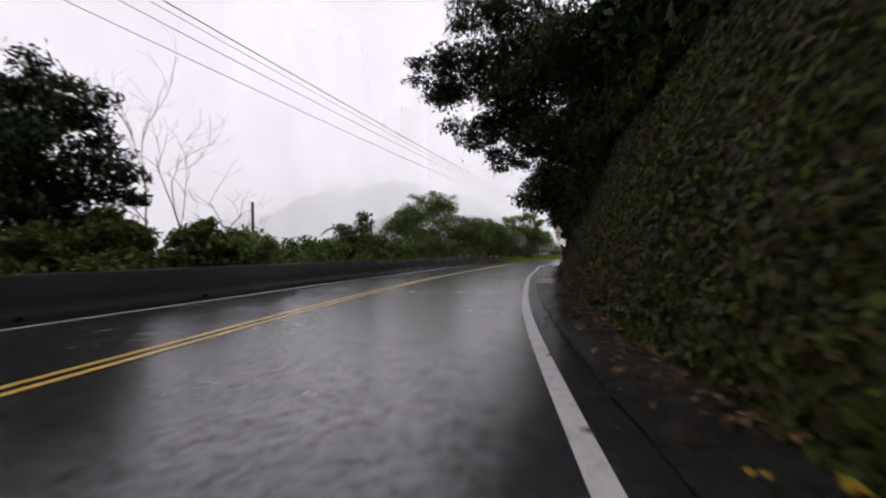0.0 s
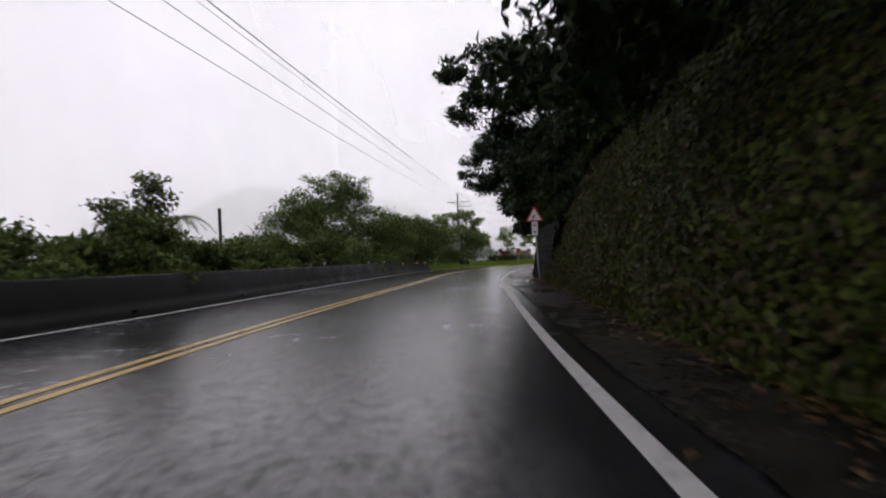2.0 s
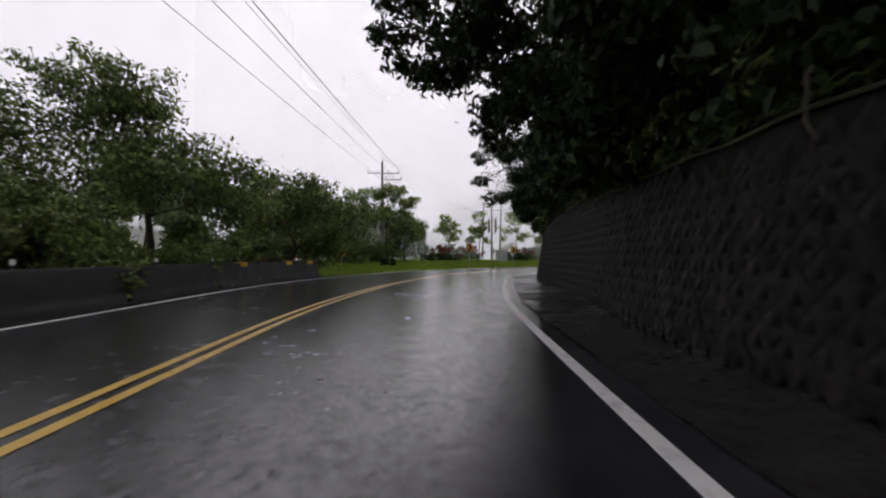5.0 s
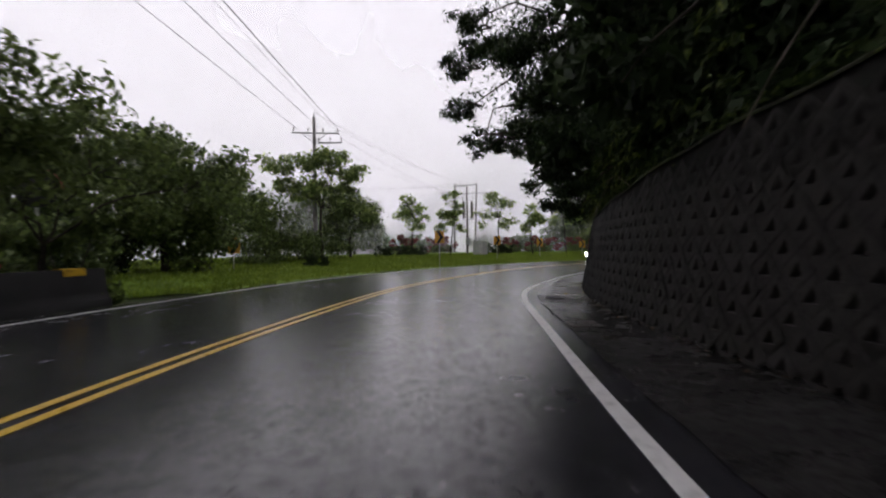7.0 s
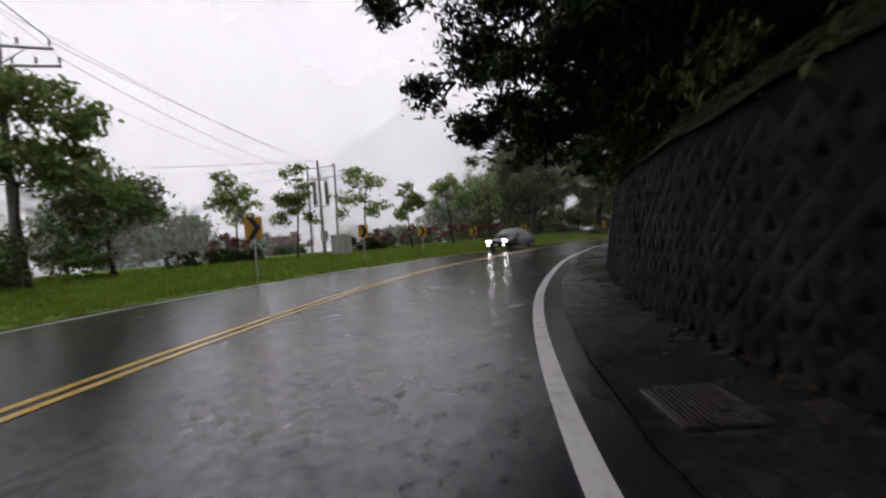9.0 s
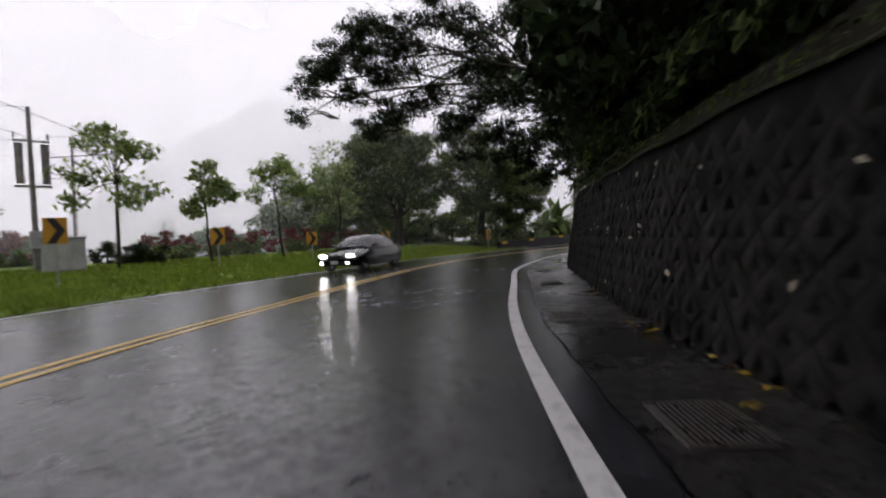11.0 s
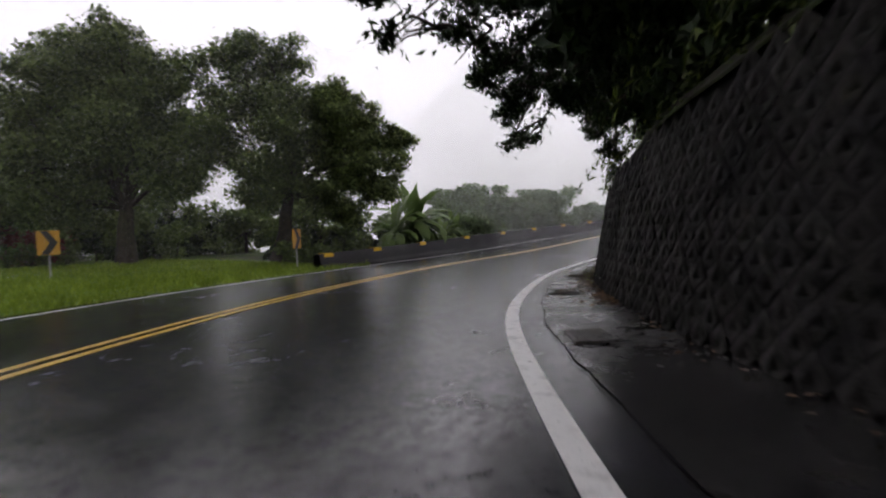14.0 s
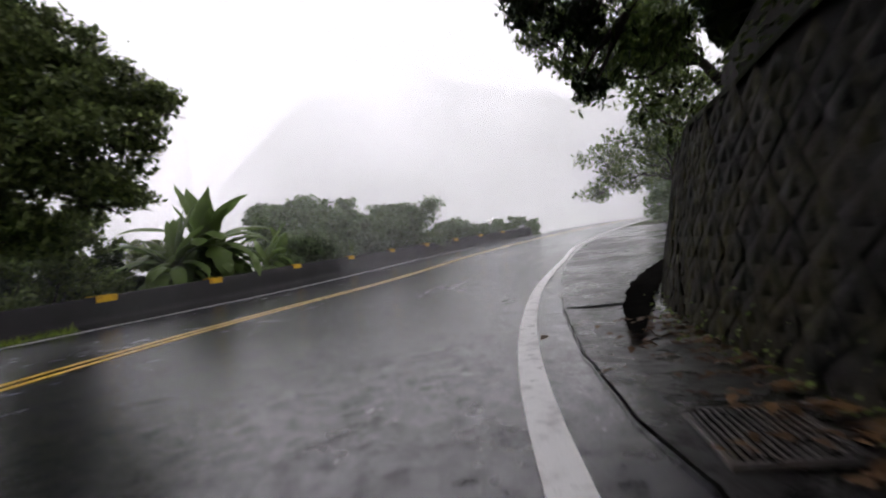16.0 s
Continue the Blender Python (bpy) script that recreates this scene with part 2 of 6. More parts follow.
LITTER = leaf_mat("fallen_leaves", (0.05, 0.028, 0.015), (0.17, 0.1, 0.045), 0.5, 0.1)
YELLOW_LEAF = leaf_mat("yellow_fallen_leaf", (0.35, 0.22, 0.02), (0.55, 0.4, 0.05), 0.4, 0.1)
PALE_LEAF = leaf_mat("pale_dead_leaf", (0.2, 0.17, 0.12), (0.42, 0.38, 0.3), 0.45, 0.1)
ROOT = surface("bare_wet_root", (0.035, 0.028, 0.021), (0.09, 0.075, 0.06), 5.0, (0.5, 0.8), 40.0, 0.6)
BARK = surface("dark_wet_bark", (0.022, 0.018, 0.014), (0.06, 0.05, 0.04), 5.0, (0.6, 0.9), 40.0, 0.8)
DEADWOOD = surface("grey_dead_wood", (0.1, 0.094, 0.088), (0.2, 0.186, 0.172), 5.0, (0.7, 0.9), 40.0, 0.6)
POLE_CONC = surface("grey_pole_concrete", (0.13, 0.12, 0.115), (0.22, 0.21, 0.2), 4.0, (0.6, 0.85), 50.0, 0.25)
STEEL = surface("galvanised_steel", (0.28, 0.28, 0.28), (0.4, 0.4, 0.4), 6.0, (0.35, 0.55), 60.0, 0.1, None, 0.7)
IRON = surface("rusty_iron_grate", (0.028, 0.026, 0.025), (0.06, 0.056, 0.052), 9.0, (0.22, 0.45), 60.0, 0.3, (0.05, 0.036, 0.027), 0.0, spec=0.5)
WIRE = plain("dark_wire", (0.03, 0.03, 0.03), 0.6)
SIGN_WHITE = plain("sign_white", (0.75, 0.75, 0.73), 0.4)
SIGN_RED = plain("sign_red", (0.42, 0.015, 0.03), 0.4)
SIGN_BLACK = plain("sign_black", (0.015, 0.015, 0.015), 0.4)
SIGN_YELLOW = plain("sign_yellow", (0.46, 0.23, 0.012), 0.4)
MARK_YELLOW = surface("chipped_yellow_marker_paint", (0.5, 0.3, 0.02), (0.68, 0.42, 0.03), 6.0, (0.4, 0.7), 50.0, 0.2, (0.2, 0.14, 0.05))
CABINET = surface("pale_cabinet_paint", (0.3, 0.31, 0.3), (0.42, 0.43, 0.41), 2.0, (0.4, 0.6), 40.0, 0.1)


# ---- building helpers ----
def link(name, me, material, parent=None, label=""):
    ob = new(name, me)
    if material is not None and not me.materials:
        me.materials.append(material)
    if parent is not None:
        ob.parent = parent
    if label:
        tagged(ob, label)
    return ob


def part(name, bm, material, parent, label=""):
    me = bpy.data.meshes.new(name)
    bm.normal_update()
    bm.to_mesh(me)
    bm.free()
    return link(name, me, material, parent, label)


def raw(name, verts, faces, material, parent=None, label="", smooth=False):
    """A mesh from numpy vertices and equal-sided faces."""
    v, f = np.asarray(verts, np.float32).reshape(-1, 3), np.asarray(faces, np.int32)
    k = f.shape[1]
    me = bpy.data.meshes.new(name)
    me.vertices.add(len(v))
    me.vertices.foreach_set("co", v.ravel())
    me.loops.add(f.size)
    me.loops.foreach_set("vertex_index", f.ravel())
    me.polygons.add(len(f))
    me.polygons.foreach_set("loop_start", np.arange(len(f), dtype=np.int32) * k)
    if smooth:
        me.polygons.foreach_set("use_smooth", np.ones(len(f), bool))
    me.update(calc_edges=True)
    return link(name, me, material, parent, label)


def anchor(name, x, y, z, rz=0.0, label="", category="", group="", kind=""):
    e = new(name)
    e.empty_display_size = 0.2
    e.matrix_world = pose(x, y, z, 0, 0, rz)
    return tagged(e, label, category, group, kind)


def box(bm, sx, sy, sz, m=None, bevel=0.0):
    r = bmesh.ops.create_cube(bm, size=1.0, matrix=(m or Matrix()) @ Matrix.Diagonal((sx, sy, sz, 1)))
    if bevel:
        ed = list({e for v in r["verts"] for e in v.link_edges})
        bmesh.ops.bevel(bm, geom=ed, offset=bevel, segments=2, affect="EDGES", profile=0.5)
    return bm


def rod(bm, a, b, r1, r2, seg=8):
    a, b = Vector(a), Vector(b)
    d = b - a
    m = Matrix.Translation((a + b) / 2) @ d.to_track_quat("Z", "Y").to_matrix().to_4x4()
    bmesh.ops.create_cone(bm, cap_ends=True, segments=seg, radius1=r1, radius2=r2, depth=d.length, matrix=m)
    return bm


def catmull(pts, step=0.5):
    """A smooth polyline through the points, evenly stepped."""
    p = np.array(pts, float)
    p = np.vstack([2 * p[0] - p[1], p, 2 * p[-1] - p[-2]])
    out = []
    for i in range(1, len(p) - 2):
        n = max(2, int(np.linalg.norm(p[i + 1] - p[i]) / 0.2))
        u = np.linspace(0, 1, n, endpoint=False)[:, None]
        out.append(0.5 * (2 * p[i] + (p[i + 1] - p[i - 1]) * u + (2 * p[i - 1] - 5 * p[i] + 4 * p[i + 1] - p[i + 2]) * u**2
                          + (3 * p[i] - p[i - 1] - 3 * p[i + 1] + p[i + 2]) * u**3))
    q = np.vstack(out + [p[-2][None]])
    for _ in range(60):
        q[1:-1] = 0.5 * q[1:-1] + 0.25 * (q[2:] + q[:-2])
    s = np.concatenate([[0], np.cumsum(np.linalg.norm(np.diff(q, axis=0), axis=1))])
    n = max(2, int(s[-1] / step))
    t = np.linspace(0, s[-1], n + 1)
    return np.stack([np.interp(t, s, q[:, k]) for k in range(q.shape[1])], 1)


def normals(q):
    """Unit vectors to the right of a polyline's way."""
    d = np.gradient(q[:, :2], axis=0)
    d /= np.linalg.norm(d, axis=1)[:, None]
    return np.stack([d[:, 1], -d[:, 0]], 1)


def offset(q, d):
    return q[:, :2] + normals(q) * np.asarray(d).reshape(-1, 1)


def strip(rows, name, material, parent=None, label="", smooth=True):
    """A sheet over rows of points, each row a polyline of the same length."""
    r = np.stack(rows)
    k, n, _ = r.shape
    i = np.arange(k * n).reshape(k, n)
    f = np.stack([i[:-1, :-1], i[1:, :-1], i[1:, 1:], i[:-1, 1:]], -1).reshape(-1, 4)
    return raw(name, r.reshape(-1, 3), f[:, ::-1], material, parent, label, smooth)


def rise(x, y):
    """The road climbs beyond the bend."""
    x = np.asarray(x, float)
    return 0.046 * np.log1p(np.exp(np.clip((x - 69.0) / 4.0, -30, 30))) * 4.0 * np.clip((np.asarray(y) - 20) / 30.0, 0, 1)


def at3(q, z=0.0):
    return np.column_stack([q[:, 0], q[:, 1], rise(q[:, 0], q[:, 1]) + z])


def cut(q, a, b):
    """The stretch of a polyline between the points nearest to a and b."""
    i = int(np.argmin(((q[:, :2] - a) ** 2).sum(1)))
    j = int(np.argmin(((q[:, :2] - b) ** 2).sum(1)))
    return q[min(i, j):max(i, j) + 1]


# ---- plan: lines of the road, from behind the camera's start to the far bend ----
CENTRE = catmull([(-6, -30), (-5.2, -16), (-4.31, -4), (-3.5, 4.1), (-2.18, 14), (-0.69, 22.28), (0.96, 29.56), (2.47, 35.46),
                  (4.57, 43.58), (6.62, 51.92), (9.26, 59.43), (11.43, 64.27), (14.2, 69.6), (16.46, 72.95), (19.62, 76.7),
                  (23.15, 80.45), (27.35, 84.1), (31.43, 86.7), (35.62, 89.31), (41.04, 92.32), (46.64, 94.33), (52.49, 95.35),
                  (58.51, 95.73), (64.93, 95.4), (71.92, 94.82), (80, 93.6), (90, 90.6), (100, 87), (115, 80.5), (140, 68)])
EDGE = catmull([(-2, -30), (-1.2, -16), (-0.17, -4.99), (0.5, 2.41), (1.29, 9.21), (2.53, 16.8), (3.67, 22.99),
                (4.81, 28.37), (5.7, 32.47), (6.54, 36.57), (7.26, 39.57), (8.5, 43.8), (10.91, 51.57), (13.11, 57.45),
                (14.97, 61.91), (17.23, 67.13), (19.18, 70.06), (23.16, 74.54), (28.73, 79.55), (32.17, 82.29),
                (35.92, 84.86), (38.59, 86.72), (40.77, 87.91), (45.58, 89.97), (48.19, 90.66), (52.4, 91.2), (56.5, 91.11),
                (60, 90.81), (67.47, 89.86), (76, 88.58), (86, 86), (100, 81.5), (115, 75.5), (140, 63)])
LEFT = catmull([(-10.2, -30), (-9.4, -16), (-8.42, -4.01), (-7.21, 5.95), (-5.67, 14.9), (-4.22, 22.64), (-2.65, 28.81),
                (-1.42, 34.87), (0.34, 42.46), (2.54, 51.08), (4.48, 59.08), (6.69, 65.4), (9.41, 70.7), (12.52, 76),
                (16.09, 80.52), (21.4, 85.76), (27.78, 90.22), (33.3, 93), (37.64, 94.92), (43.13, 97.2), (49.16, 98.8),
                (54.76, 99.45), (59.99, 99.68), (65.94, 99.51), (72.93, 98.88), (80.97, 97.5), (91.01, 94.62), (101, 91),
                (116, 84.5), (141, 72)])
BASE = catmull([(0.4, -30), (0.9, -16), (1.3, -4), (1.7, 2.4), (2.1, 6.4), (3.06, 12.03), (3.98, 17.26), (5.06, 22.95),
                (6.84, 29.99), (8.01, 34.98), (8.78, 38.68), (9.98, 43.81), (12.46, 50.4), (14.42, 55.31), (15.48, 58.47),
                (16.3, 61.2), (17.84, 64.98), (19.38, 67.75), (21.3, 70.52), (25.11, 74.68), (31.24, 79.84), (33.22, 81.37),
                (37.51, 84.19), (39.48, 85.53), (42.33, 87.14), (44.52, 88.19), (47.14, 89.19), (49.16, 89.75),
                (51.39, 90.19), (54.3, 90.15), (56.2, 89.82)], 0.25)
WALL_FROM = (8.7, 38.7)
WALL_H, BATTER = 2.4, 0.17

# ---- ground: one sheet out to the horizon ----
def spaced(lo, hi, step, far):
    a = list(np.arange(lo, hi + step, step))
    k, d = a[-1], step
    while k < far:
        d *= 1.35
        k += d
        a.append(k)
    k, d = a[0], step
    while k > -far:
        d *= 1.35
        k -= d
        a.insert(0, k)
    return np.array(a)


def lateral(x, y):
    """Distance to the right of the centre line, for many points."""
    c, nn = CENTRE[::3], normals(CENTRE)[::3]
    out = np.empty(x.size)
    p = np.column_stack([x.ravel(), y.ravel()])
    for i in range(0, len(p), 4000):
        d = p[i:i + 4000, None] - c[None]
        j = (d**2).sum(2).argmin(1)
        k = np.arange(len(j))
        out[i:i + 4000] = np.sign((d[k, j] * nn[j]).sum(1)) * np.sqrt((d[k, j] ** 2).sum(1))
    return out.reshape(x.shape)


def verge_height(x, y, d):
    """Height of the open ground: a rising grass verge inside the bend, falling land beyond the barriers."""
    x, y, d = np.asarray(x, float), np.asarray(y, float), np.asarray(d, float)
    out = np.maximum(-d - 4.4, 0.0)
    grass = np.clip((y - 70) / 6, 0, 1) * np.clip((76 - x) / 8, 0, 1)
    up = 0.045 * np.minimum(out, 16) - 0.12 * np.maximum(out - 22, 0)
    down = -0.25 * np.clip(out - 1.6, 0, 30)
    z = rise(x, y) - 0.05 + np.where(out > 0, grass * up + (1 - grass) * down, 0.0)
    z += np.where(d > 5.9, 0.12 * np.clip(d - 10.0, 0, 60), 0.0)
    return np.maximum(z, -14.0)


gx, gy = spaced(-45, 125, 1.0, 2600), spaced(-40, 150, 1.0, 2600)
GX, GY = np.meshgrid(gx, gy, indexing="ij")
GD = lateral(GX, GY)
GZ = verge_height(GX, GY, GD)
far_r = np.hypot(GX - 20, GY - 60)
GZ = np.where(far_r > 160, np.minimum(GZ, -10) + 0.0 * GZ, GZ)
idx = np.arange(GX.size).reshape(GX.shape)
gf = np.stack([idx[:-1, :-1], idx[1:, :-1], idx[1:, 1:], idx[:-1, 1:]], -1).reshape(-1, 4)
ground = raw("ground", np.stack([GX, GY, GZ], -1), gf, GROUND, None, "", True)
tagged(ground, "damp green undergrowth ground falling away from the road", "ground", kind="structure")

# ---- road ----
n_c = len(CENTRE)


def match(q, n=n_c):
    """Resample a polyline to n points."""
    s = np.concatenate([[0], np.cumsum(np.linalg.norm(np.diff(q, axis=0), axis=1))])
    t = np.linspace(0, s[-1], n)
    return np.stack([np.interp(t, s, q[:, k]) for k in range(q.shape[1])], 1)


edge_m, left_m = match(EDGE), match(LEFT)
road_r, road_l = offset(edge_m, 0.4), offset(left_m, -0.55)
cols = []
for u in np.linspace(0, 1, 15):
    q = road_l * (1 - u) + road_r * u
    cols.append(at3(q, 0.02 * (1 - (2 * u - 1) ** 2)))
road = strip(cols, "road", ASPHALT)
tagged(road, "wet dark asphalt two-lane road with shallow puddled patches", "road", kind="structure")


def crown(q):
    """Height of the road's surface at points near it."""
    d = lateral(q[:, 0], q[:, 1])
    u = np.clip((d + 4.9) / 9.8, 0, 1)
    return 0.02 * (1 - (2 * u - 1) ** 2)


from mathutils.bvhtree import BVHTree
road_tree = BVHTree.FromPolygons([tuple(v.co) for v in road.data.vertices], [tuple(f.vertices) for f in road.data.polygons])


def on_road(q):
    """Height of the asphalt under points of a painted line."""
    z = rise(q[:, 0], q[:, 1]) + crown(q)
    for i, (x, y) in enumerate(q):
        hit = road_tree.ray_cast((x, y, 60.0), (0, 0, -1))[0]
        if hit is not None:
            z[i] = max(hit.z, z[i] - 0.01)
    return z


def line_on(q, a, b, name, material, label, lift=0.006):
    rows = [offset(q, k) for k in np.linspace(a, b, 3)]
    return strip([np.column_stack([r, on_road(r) + lift]) for r in rows], name, material, road, label)


line_on(EDGE, -0.05, 0.09, "edge_line", WHITE_LINE, "worn white painted edge line")
line_on(LEFT, -0.06, 0.06, "edge_line", WHITE_LINE, "thin white painted edge line")
line_on(CENTRE, -0.17, -0.06, "centre_line", YELLOW_LINE, "yellow painted no-crossing line")
line_on(CENTRE, 0.06, 0.17, "centre_line", YELLOW_LINE, "yellow painted no-crossing line")

# ---- pavement: concrete drain apron between the road and the wall ----
WALL_END = [(57.5, 89.2), (58.6, 88.0), (59.4, 86.2), (60.2, 82), (60.8, 77)]
apron_out = match(offset(BASE, 0.15), 500)
e_in = cut(EDGE, BASE[0], (56.6, 91.3))
apron_in = match(offset(e_in, 0.36), 500)
cols = []
jag = np.array([noise.noise((i * 0.31, 2.0, 0)) * 0.035 + noise.noise((i * 1.3, 5.0, 0)) * 0.03 for i in range(500)])
for u in np.linspace(0, 1, 7):
    q = apron_in * (1 - u) + apron_out * u
    if u == 0:
        q = q + normals(q) * jag[:, None]
    cols.append(at3(q, 0.012 - 0.03 * math.sin(math.pi * u) + 0.02 * u))
pavement = strip(cols, "pavement", APRON)
tagged(pavement, "wet rough concrete drain apron beside the road", "pavement", kind="structure")
gap_in = offset(apron_in, -0.02) + normals(apron_in) * jag[:, None]
cols = [at3(gap_in + normals(apron_in) * w[:, None], 0.016) for w in (np.zeros(500), 0.005 + 0.35 * np.abs(jag))]
raw_gap = strip(cols, "joint_gap", CRACK, pavement, "dark ragged joint between asphalt and concrete")

# side lane beyond the wall's end
fan = [at3(match(np.array(p, float), 60), 0.014) for p in (
    [(55.6, 90.8), (60, 90.5), (66, 89.85), (72, 88.95), (82, 86.75), (95, 82.75)],
    [(55.6, 90.5), (60.5, 89.3), (66, 88.3), (72, 87.2), (82, 85.5), (95, 81.5)],
    [(55.6, 89.6), (60.4, 86.6), (66, 84.5), (72, 82.5), (82, 81.0), (95, 78.0)])]
side = strip(fan, "pavement", APRON)
tagged(side, "wet cracked concrete side lane beyond the wall", "pavement", kind="structure")

# ---- retaining wall ----
wall_q = catmull([tuple(p) for p in cut(BASE, (8.2, 36.4), (56.2, 89.5))[::8]] + WALL_END, 0.25)
WL = np.concatenate([[0], np.cumsum(np.linalg.norm(np.diff(wall_q, axis=0), axis=1))])
WN = normals(wall_q)


def wall_top(s):
    """Height of the wall along its length."""
    return np.interp(s, [0, 5, 12, 18, 23, 27, 30, 34, 38, 53, 58, 63, 68, 70.5, 73, 75.5, 80], [2.3, 2.3, 2.5, 2.7, 2.85, 2.6, 2.3, 2.06, 2.0, 2.0, 2.1, 2.18, 2.05, 1.82, 1.7, 1.58, 1.55])


def wall_batter(s):
    """Lean of the face; it eases back towards the far corner."""
    return BATTER + 0.04 * np.clip((np.asarray(s, float) - 62) / 10, 0, 1)


hts = wall_top(WL)
bat = wall_batter(WL)
rows = []
INSET = 0.1
for d, z in ((0 * WL, -0.15 + 0 * WL), (0 * WL, 0 * WL), (bat * hts, hts), (bat * hts + 0.4, hts), (bat * hts + 0.4, -0.15 + 0 * WL)):
    rows.append(np.column_stack([wall_q + WN * (d + INSET)[:, None], z]))
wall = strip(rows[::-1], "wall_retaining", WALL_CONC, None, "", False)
tagged(wall, "dark wet concrete-block retaining wall with staggered triangular recesses", "wall", kind="structure")
# coping along the top
rows = []
for dd, dz in ((0.05, -0.035), (0.035, -0.01), (0.06, 0.012), (0.5, 0.03), (0.5, -0.05)):
    q = wall_q + WN * (bat * hts + dd)[:, None]
    rows.append(np.column_stack([q, hts + dz + 0.02 * np.sin(WL * 2.3)]))
strip(rows[::-1], "coping", COPING, wall, "mossy concrete coping")

# ---- hillside over wall and bank ----
hill_q = catmull([tuple(p) for p in BASE[::10]] + WALL_END, 0.5)
HN = normals(hill_q)
hs = np.clip((hill_q[:, 1] - 36.6) / 1.6, 0, 1)
hs = hs * hs * (3 - 2 * hs)
bank_p = [(-0.05, -0.1), (0.18, 0.45), (0.55, 1.3), (1.0, 2.4), (1.5, 3.6), (2.3, 4.9), (3.4, 6.0), (5.5, 7.2), (9, 9.4), (16, 13), (30, 19)]
slope_p = [(0.75, -0.2), (0.78, 1.0), (0.8, 2.2), (0.95, 2.45), (1.4, 2.75), (2.2, 3.4), (3.4, 4.5), (5.5, 6.2), (9, 9.0), (16, 13), (30, 19)]
rows = []
for k, ((d1, z1), (d2, z2)) in enumerate(zip(bank_p, slope_p)):
    d, z = d1 * (1 - hs) + d2 * hs, z1 * (1 - hs) + z2 * hs
    w = np.array([noise.noise((p[0] * 0.35, p[1] * 0.35, k * 0.7)) for p in hill_q]) * (0.12 + 0.06 * k)
    q = hill_q + HN * (d + w * (0.2 if k < 4 else 1.0) * np.where(hs > 0.5, 0 if k < 4 else 1, 1))[:, None]
    rows.append(np.column_stack([q, z + 0.35 * w * (k > 1)]))
HILL = np.stack(rows)
hillside = strip(rows[::-1], "hillside", SOIL)
tagged(hillside, "steep dark overgrown earth slope above the road", "hillside", kind="structure")


def hill_points(rs, n, k0, k1, i0=0, i1=None):
    """Random places on the slope, between two rows of its profile, with their outward way."""
    i1 = i1 or HILL.shape[1] - 1
    k, i = rs.uniform(k0, k1, n), rs.uniform(i0, i1, n)
    ka, ia = np.minimum(k.astype(int), HILL.shape[0] - 2), np.minimum(i.astype(int), HILL.shape[1] - 2)
    u, v = (k - ka)[:, None], (i - ia)[:, None]
    p = (HILL[ka, ia] * (1 - u) + HILL[ka + 1, ia] * u) * (1 - v) + (HILL[ka, ia + 1] * (1 - u) + HILL[ka + 1, ia + 1] * u) * v
    a, b = HILL[ka + 1, ia] - HILL[ka, ia], HILL[ka, ia + 1] - HILL[ka, ia]
    w = np.cross(a, b)
    w /= np.linalg.norm(w, axis=1)[:, None] + 1e-9
    w[w[:, 2] < 0] *= -1
    return p, w


# ---- leaves ----
def leaf_mesh(centres, out, size, rs, droop=0.35, width=0.45, spread=0.9):
    """Folded four-cornered leaves at the centres, turned roughly outwards."""
    n = len(centres)
    nr = out + rs.normal(0, spread, (n, 3))
    nr /= np.linalg.norm(nr, axis=1)[:, None] + 1e-9
    ax = rs.normal(0, 1, (n, 3))
    ax[:, 2] -= droop * 2
    ax -= nr * (ax * nr).sum(1)[:, None]
    ax /= np.linalg.norm(ax, axis=1)[:, None] + 1e-9
    sd = np.cross(nr, ax)
    s = (size * rs.uniform(0.6, 1.35, n))[:, None]
    a = centres - ax * s * 0.5
    b = centres + sd * s * width * 0.5 + nr * s * 0.1
    c = centres + ax * s * 0.5 - nr * s * 0.05
    d = centres - sd * s * width * 0.5 + nr * s * 0.1
    v = np.stack([a, b, c, d], 1).reshape(-1, 3)
    return v, np.arange(4 * n).reshape(n, 4)


def cloud(rs, clumps, n, shell=0.55):
    """Places in ragged clumps (x, y, z, rx, ry, rz), more of them near the skin, and their outward ways."""
    c = np.array(clumps, float)
    vol = (c[:, 3] * c[:, 4] * c[:, 5]) ** 0.75
    k = rs.choice(len(c), n, p=vol / vol.sum())
    d = rs.normal(0, 1, (n, 3))
    d /= np.linalg.norm(d, axis=1)[:, None]
    r = rs.uniform(0, 1, n) ** shell * (1 + 0.22 * np.sin(d[:, 0] * 5 + k) * np.cos(d[:, 1] * 6 + 2 * k))
    r += rs.exponential(0.09, n)
    p = c[k, :3] + d * r[:, None] * c[k, 3:6]
    o = d.copy()
    o[:, 2] += 0.45
    return p, o


def lumps(rs, clumps, n=7):
    """Break each clump into smaller sprays, so that outlines are uneven and gaps stay open."""
    out = []
    for x, y, z, a, b, c in clumps:
        out.append((x, y, z, a * 0.62, b * 0.62, c * 0.6))
        for _ in range(n):
            d = rs.normal(0, 1, 3)
            d /= np.linalg.norm(d)
            d[2] = d[2] * 0.8 + 0.1
            k = rs.uniform(0.3, 0.5)
            out.append((x + d[0] * a * 0.75, y + d[1] * b * 0.75, z + d[2] * c * 0.75, a * k, b * k, c * k * 0.75))
    return out


